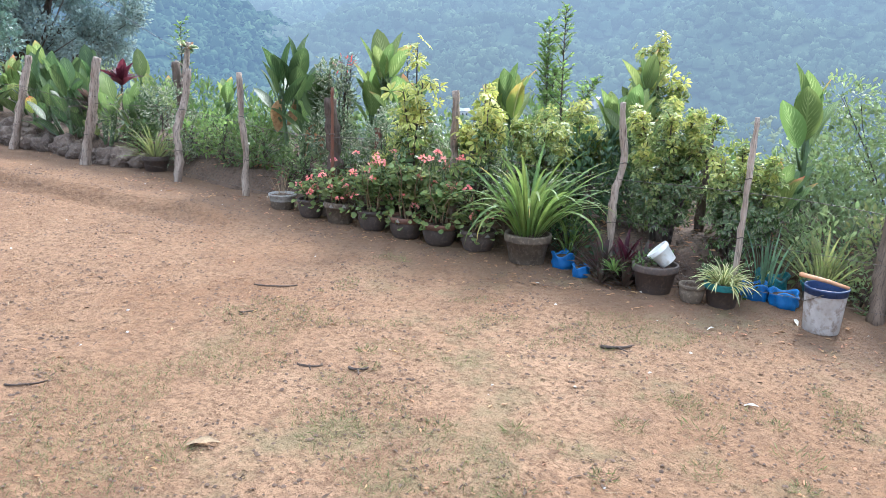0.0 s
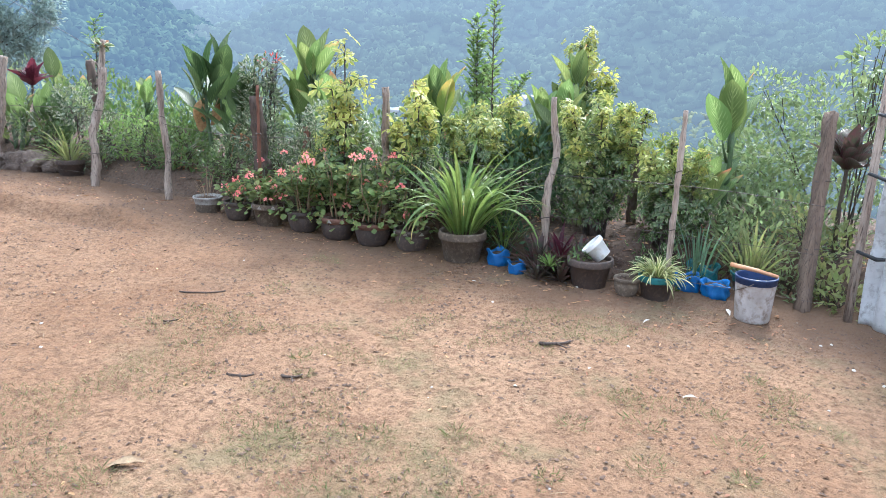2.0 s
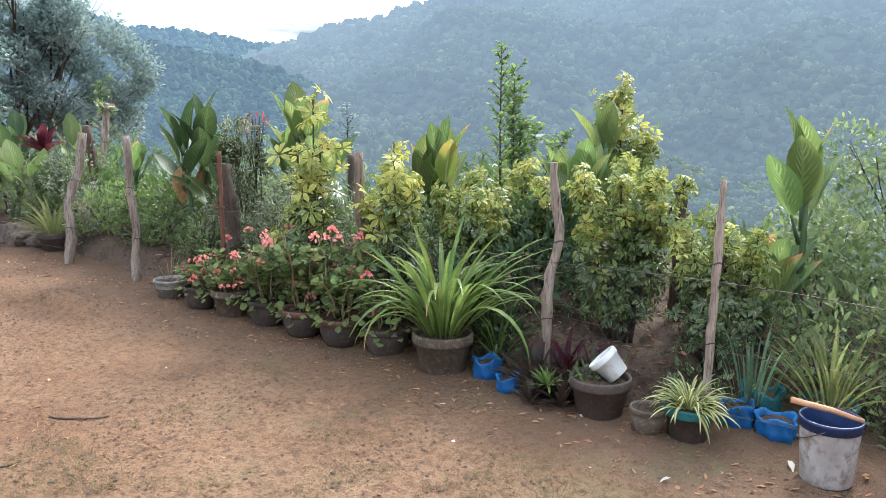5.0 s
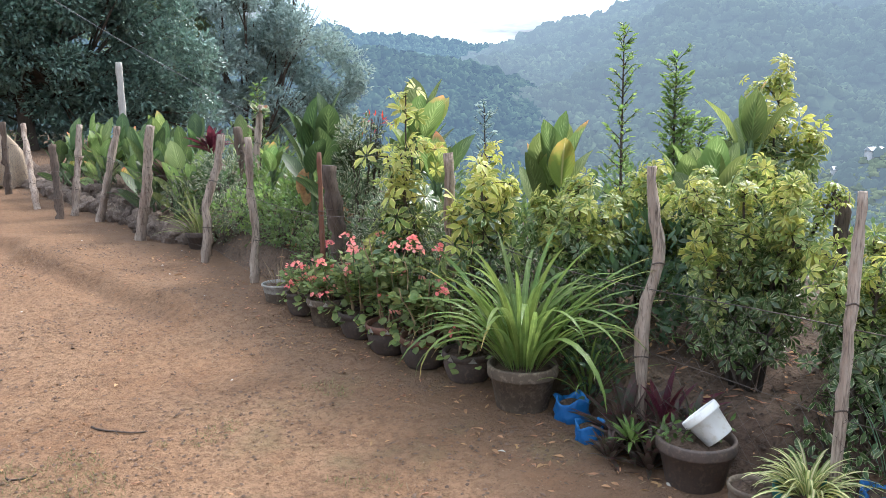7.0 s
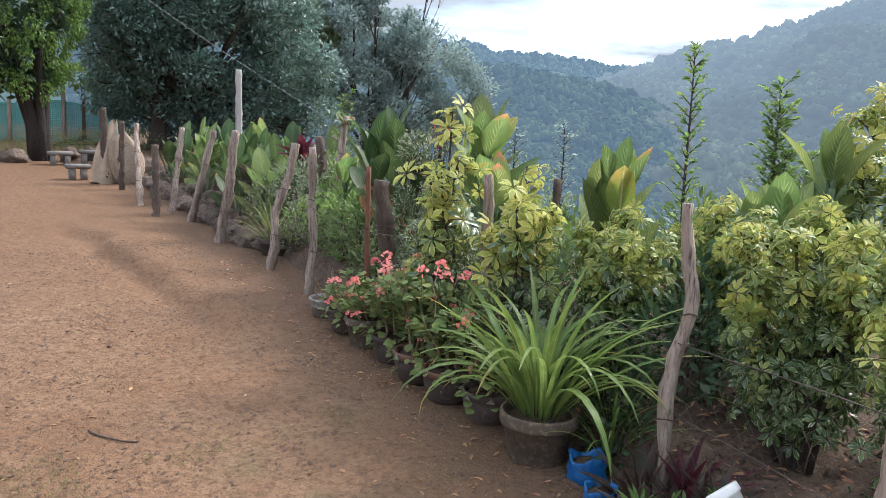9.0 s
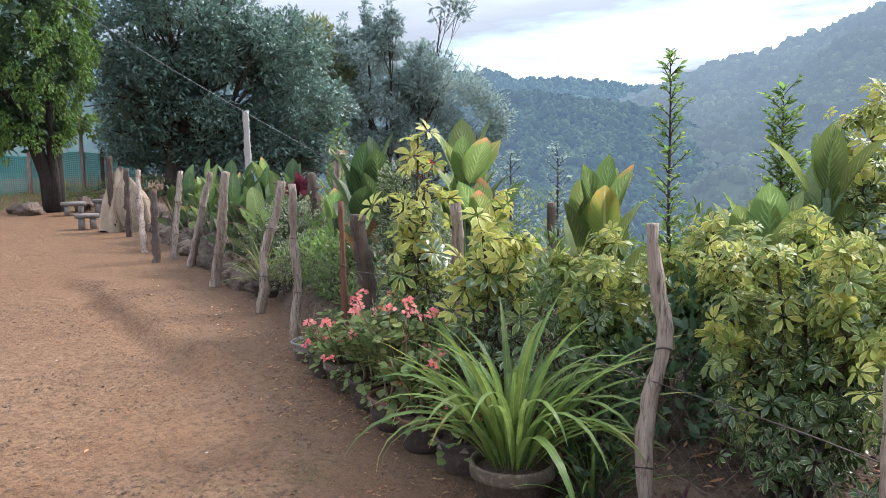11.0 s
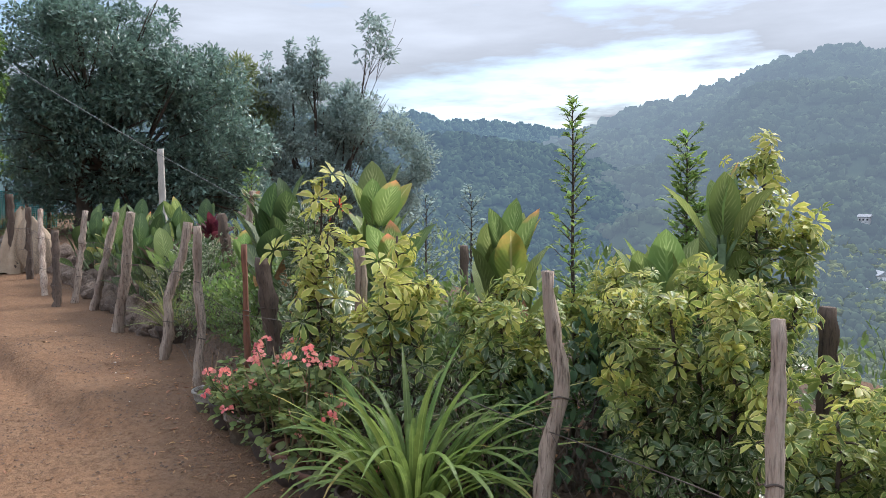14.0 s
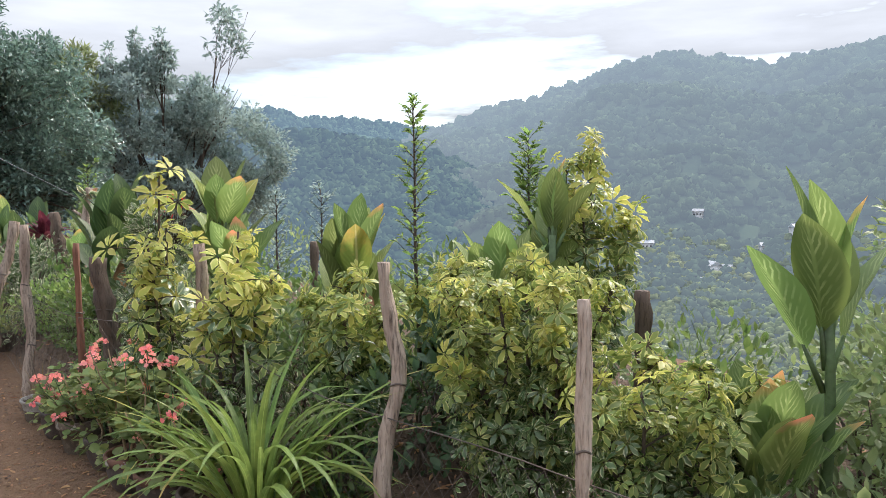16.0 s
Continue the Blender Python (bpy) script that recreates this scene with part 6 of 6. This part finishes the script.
strew("twig_litter", "straw and thin twigs on the yard", "litter", TWIG, 1500, YARD_BOX, 0.055, STRAW, 704, ground_height)
strew("dark_bits", "dark bits of bark and stalk on the yard", "litter", TWIG + LITTER_LEAF, 8500, (-5.2, 0.1, -1.7, 7.0), 0.026, CRUMB, 711, ground_height, clump=-0.2)
strew("edge_litter", "dead leaves and crumbs along the pots", "litter", LITTER_LEAF, 500, (-0.45, 0.05, -0.8, 6.0), 0.035, LEAF_DRY, 705, ground_height)
strew("bed_litter", "dead leaves and twigs on the dark bed", "litter", LITTER_LEAF + TWIG, 2600, (0.2, 2.6, -1.2, 7.0), 0.05, LEAF_DRY, 706, lambda x, y: bed_z(x, y) + 0.01)
strew("bed_clods", "crumbs of dark soil on the bed", "soil", [clod()], 3500, (0.1, 1.6, -1.2, 7.0), 0.016, BED, 707, bed_z)
strew("yard_grass", "thin flat grass on the trodden yard", "grass", GRASS_BIT, 90000, (-4.9, -0.5, -1.7, 2.4), 0.024, THATCH, 708, ground_height, False, clump=0.13)
strew("pebbles", "small pale chips on the yard", "gravel", [clod()], 70, YARD_BOX, 0.009, PALE_CHIP, 709, ground_height)


def tuft(x, y, r, n, seed):
    rng = np.random.default_rng(seed)
    a, q = rng.uniform(0, 6.28, n), r * np.sqrt(rng.random(n))
    pos = np.stack([x + np.cos(a) * q, y + np.sin(a) * q, np.array([ground_height(x, y)] * n)], 1)
    dr = np.stack([np.cos(a) * 0.6 + rng.normal(size=n) * 0.4, np.sin(a) * 0.6 + rng.normal(size=n) * 0.4, rng.uniform(0.3, 1, n)], 1)
    v, f, uv = scatter(GRASS_BIT, aim(pos, dr, rng.normal(size=n), 0.04 * rng.uniform(0.5, 1.3, n)), seed)
    tagged(new("grass_tuft", raw_mesh("grass_tuft", v, f, THATCH, uv)), "small green grass tuft in the bare earth", "grass", "grass tufts in the yard", kind="stuff")


for i, (x, y) in enumerate(((-2.05, 1.35), (-1.95, -0.05), (-1.75, -0.3), (-2.3, 0.35), (-2.5, 0.6), (-2.75, 0.95), (-2.4, -0.1), (-2.1, -0.4), (-3.0, 0.5), (-2.2, 1.2), (-3.3, 1.25), (-2.7, 0.1), (-1.5, -0.55), (-1.2, -0.8), (-1.75, -0.7), (-2.0, -0.75), (-1.55, -0.15), (-2.6, -0.5), (-0.95, -0.65))):
    tuft(x, y, 0.05 + 0.03 * (i % 3), 60 + 20 * (i % 3), 720 + i)


def stick(label, a, b, r, seed, material=WOOD_DARK, bend=0.02):
    rng = np.random.default_rng(seed)
    a, b = np.array((*a, ground_height(*a) + r), float), np.array((*b, ground_height(*b) + r), float)
    o = np.array((b[1] - a[1], a[0] - b[0], 0)) / max(1e-6, math.dist(a, b))
    pts = [a + (b - a) * t - a + o * bend * math.sin(t * 3.14 + 0.5 * math.sin(t * 7)) for t in np.linspace(0, 1, 9)]
    e = thing("stick", label, "stick", tuple(a), "sticks on the ground")
    part("shaft", solid("stick_shaft", [tube(pts, np.linspace(r * 1.1, r * 0.7, 9), 7, 0.14, seed)], material), e)
    q = pts[4] + o * r * 8 + (b - a) * 0.12
    part("twig", solid("stick_twig", [tube([pts[4], (pts[4] + q) / 2, q], [r * 0.6, r * 0.5, r * 0.3], 5)], material), e)


stick("broken brown stick lying on the bare earth", (-1.17, 0.42), (-1.03, 0.29), 0.009, 1)
stick("thin dark twig on the earth", (-1.7, 2.55), (-1.52, 2.35), 0.0045, 2)
stick("short dark stick in the grass", (-2.4, 1.5), (-2.33, 1.4), 0.006, 3)
stick("short dark stick in the grass", (-2.27, 1.28), (-2.22, 1.2), 0.008, 4)
stick("bent twig on the earth", (-2.1, 2.25), (-2.0, 2.2), 0.004, 5)
stick("thin twig on the earth", (-3.4, 2.3), (-3.25, 2.2), 0.004, 6)
for i, (x, y, s, a) in enumerate(((-3.15, 1.18, 0.17, 0.6), (-0.35, 0.02, 0.06, 1.0), (-0.35, 1.2, 0.05, 0.3), (0.12, -0.35, 0.09, 2.0), (-1.35, -0.45, 0.08, 0.2))):
    lf = raw_mesh("fallen_leaf", *leaf(1.0, 0.3, 6, 0.6, 0.6, 0.45, 0.06)[:2], STRAW if i == 0 else PALE_CHIP, leaf(1.0, 0.3, 6, 0.6, 0.6, 0.45, 0.06)[2])
    ob = tagged(new("fallen_leaf", lf), "curled dry leaf on the ground" if i == 0 else "pale scrap lying on the ground", "leaf" if i == 0 else "scrap")
    ob.matrix_basis = Matrix.Translation((x, y, ground_height(x, y) + 0.012)) @ Matrix.Rotation(a, 4, "Z") @ Matrix.Diagonal((s, s, s, 1))

# ---- more greenery behind the fence ----
for i, (x, y, r, n, mt, s) in enumerate(((0.6, 4.9, 0.3, 700, GREEN, 0.06), (1.0, 5.3, 0.35, 800, GREEN, 0.07), (0.95, 6.1, 0.35, 800, GREEN, 0.07), (0.55, 5.9, 0.25, 600, CREAM, 0.05), (1.3, 4.6, 0.4, 800, WEED, 0.08), (1.4, 3.9, 0.35, 700, GREEN, 0.07), (0.5, 7.0, 0.3, 600, CREAM, 0.05), (1.2, 2.9, 0.35, 800, GREEN, 0.065), (1.7, 1.6, 0.35, 800, GREEN, 0.07), (1.1, 1.1, 0.3, 700, UMBRELLA, 0.06), (1.9, -0.1, 0.35, 700, WEED, 0.07), (1.0, -0.8, 0.25, 350, GRASS, 0.06), (0.85, -0.35, 0.2, 250, WEED, 0.06), (0.65, -0.95, 0.18, 260, GRASS, 0.06), (0.75, -0.65, 0.18, 260, WEED, 0.05), (0.5, 0.15, 0.2, 300, UMBRELLA, 0.05), (0.45, 1.55, 0.22, 420, GREEN, 0.055), (0.5, 1.9, 0.22, 420, CREAM, 0.045), (0.4, 2.75, 0.2, 400, GREEN, 0.05), (0.4, 3.5, 0.2, 380, GREEN, 0.05), (0.5, 4.2, 0.2, 350, WEED, 0.05), (0.4, 4.3, 0.16, 260, GREEN, 0.045), (0.5, 4.95, 0.18, 300, GREEN, 0.05), (0.5, 5.25, 0.2, 320, GREEN, 0.05), (0.35, 5.85, 0.17, 260, CREAM, 0.045), (0.32, 1.3, 0.16, 240, SHADY, 0.05), (1.05, 0.05, 0.22, 380, UMBRELLA, 0.05), (2.3, -0.2, 0.4, 800, WEED, 0.07), (0.42, 6.6, 0.2, 300, GREEN, 0.06))):
    bush("filler_bush", "leafy bush crowding the bed behind the fence" if mt is not CREAM else "pale-edged small bush in the bed", x, y, [(0, 0, r * 0.9, r, r * 0.8), (r * 0.5, r * 0.6, r * 1.3, r * 0.8, r * 0.7), (-r * 0.3, -r * 0.6, r * 0.7, r * 0.7, r * 0.6)], n, s, mt, 760 + i, up=0.6, group="bushes crowding the bed")
for i, (x, y, L) in enumerate(((0.3, 1.3, 0.42), (0.9, 2.9, 0.5), (2.0, 3.4, 0.6), (0.95, 0.95, 0.4))):
    g = thing("grass_clump", "clump of narrow arching green blades", "plant", (x, y, bed_z(x, y)), "grass clumps in the bed")
    strap_leaves(g, 34, L, 0.03, 790 + i, BLADE, foot=0.05, splay=(0.05, 0.8), bend=(0.5, 1.8), kinds=5)


# ---- houses across the valley ----
def on_slope(az, el):
    """Where the line of sight at a bearing and a height meets the tall mountain's lower slope."""
    row = big[int(round((az - RIDGE_BIG[0][0]) / 0.5))]
    for p in row:
        if math.degrees(math.atan2(p[2] - 1.4, math.hypot(p[0], p[1]))) >= el:
            return p
    return row[10]


def far_house(az, el, w, d, h, seed, label):
    x, y, z = (float(v) for v in on_slope(az, el))
    e = thing("house", label, "house", (x, y, z - 0.3), "houses across the valley")
    e.rotation_euler = (0, 0, radians(az + 25 + seed * 17))
    part("wall", solid("house_wall", [block(w, d, h + 6, (0, 0, -6), 0.05)], WALL_PALE), e)
    roof = np.array([(-w * 0.56, -d * 0.6, h), (w * 0.56, -d * 0.6, h), (w * 0.56, d * 0.6, h), (-w * 0.56, d * 0.6, h), (-w * 0.56, 0, h + d * 0.35), (w * 0.56, 0, h + d * 0.35)])
    part("roof", raw_mesh("house_roof", roof, [(0, 1, 5, 4), (2, 3, 4, 5), (0, 4, 3), (1, 2, 5), (3, 2, 1, 0)], ROOF_TIN, smooth=False), e)
    for sx in (-0.28, 0.05, 0.32):
        for face in (-1, 1):
            part("window", solid("house_window", [block(w * 0.12, 0.1, h * 0.28, (sx * w, face * d / 2, h * 0.35), 0.01)], DARK_GLASS), e)


for i, (az, el, w) in enumerate(((28.1, -7.2, 4.2), (29.0, -7.5, 3.0), (27.0, -7.2, 2.8), (28.9, -2.7, 3.4), (32.5, -4.8, 3.5), (24.5, -5.6, 3.5), (22.5, -4.4, 4.0))):
    far_house(az, el, w, w * 0.7, w * 0.5, i, "small pale house with a tin roof across the valley")
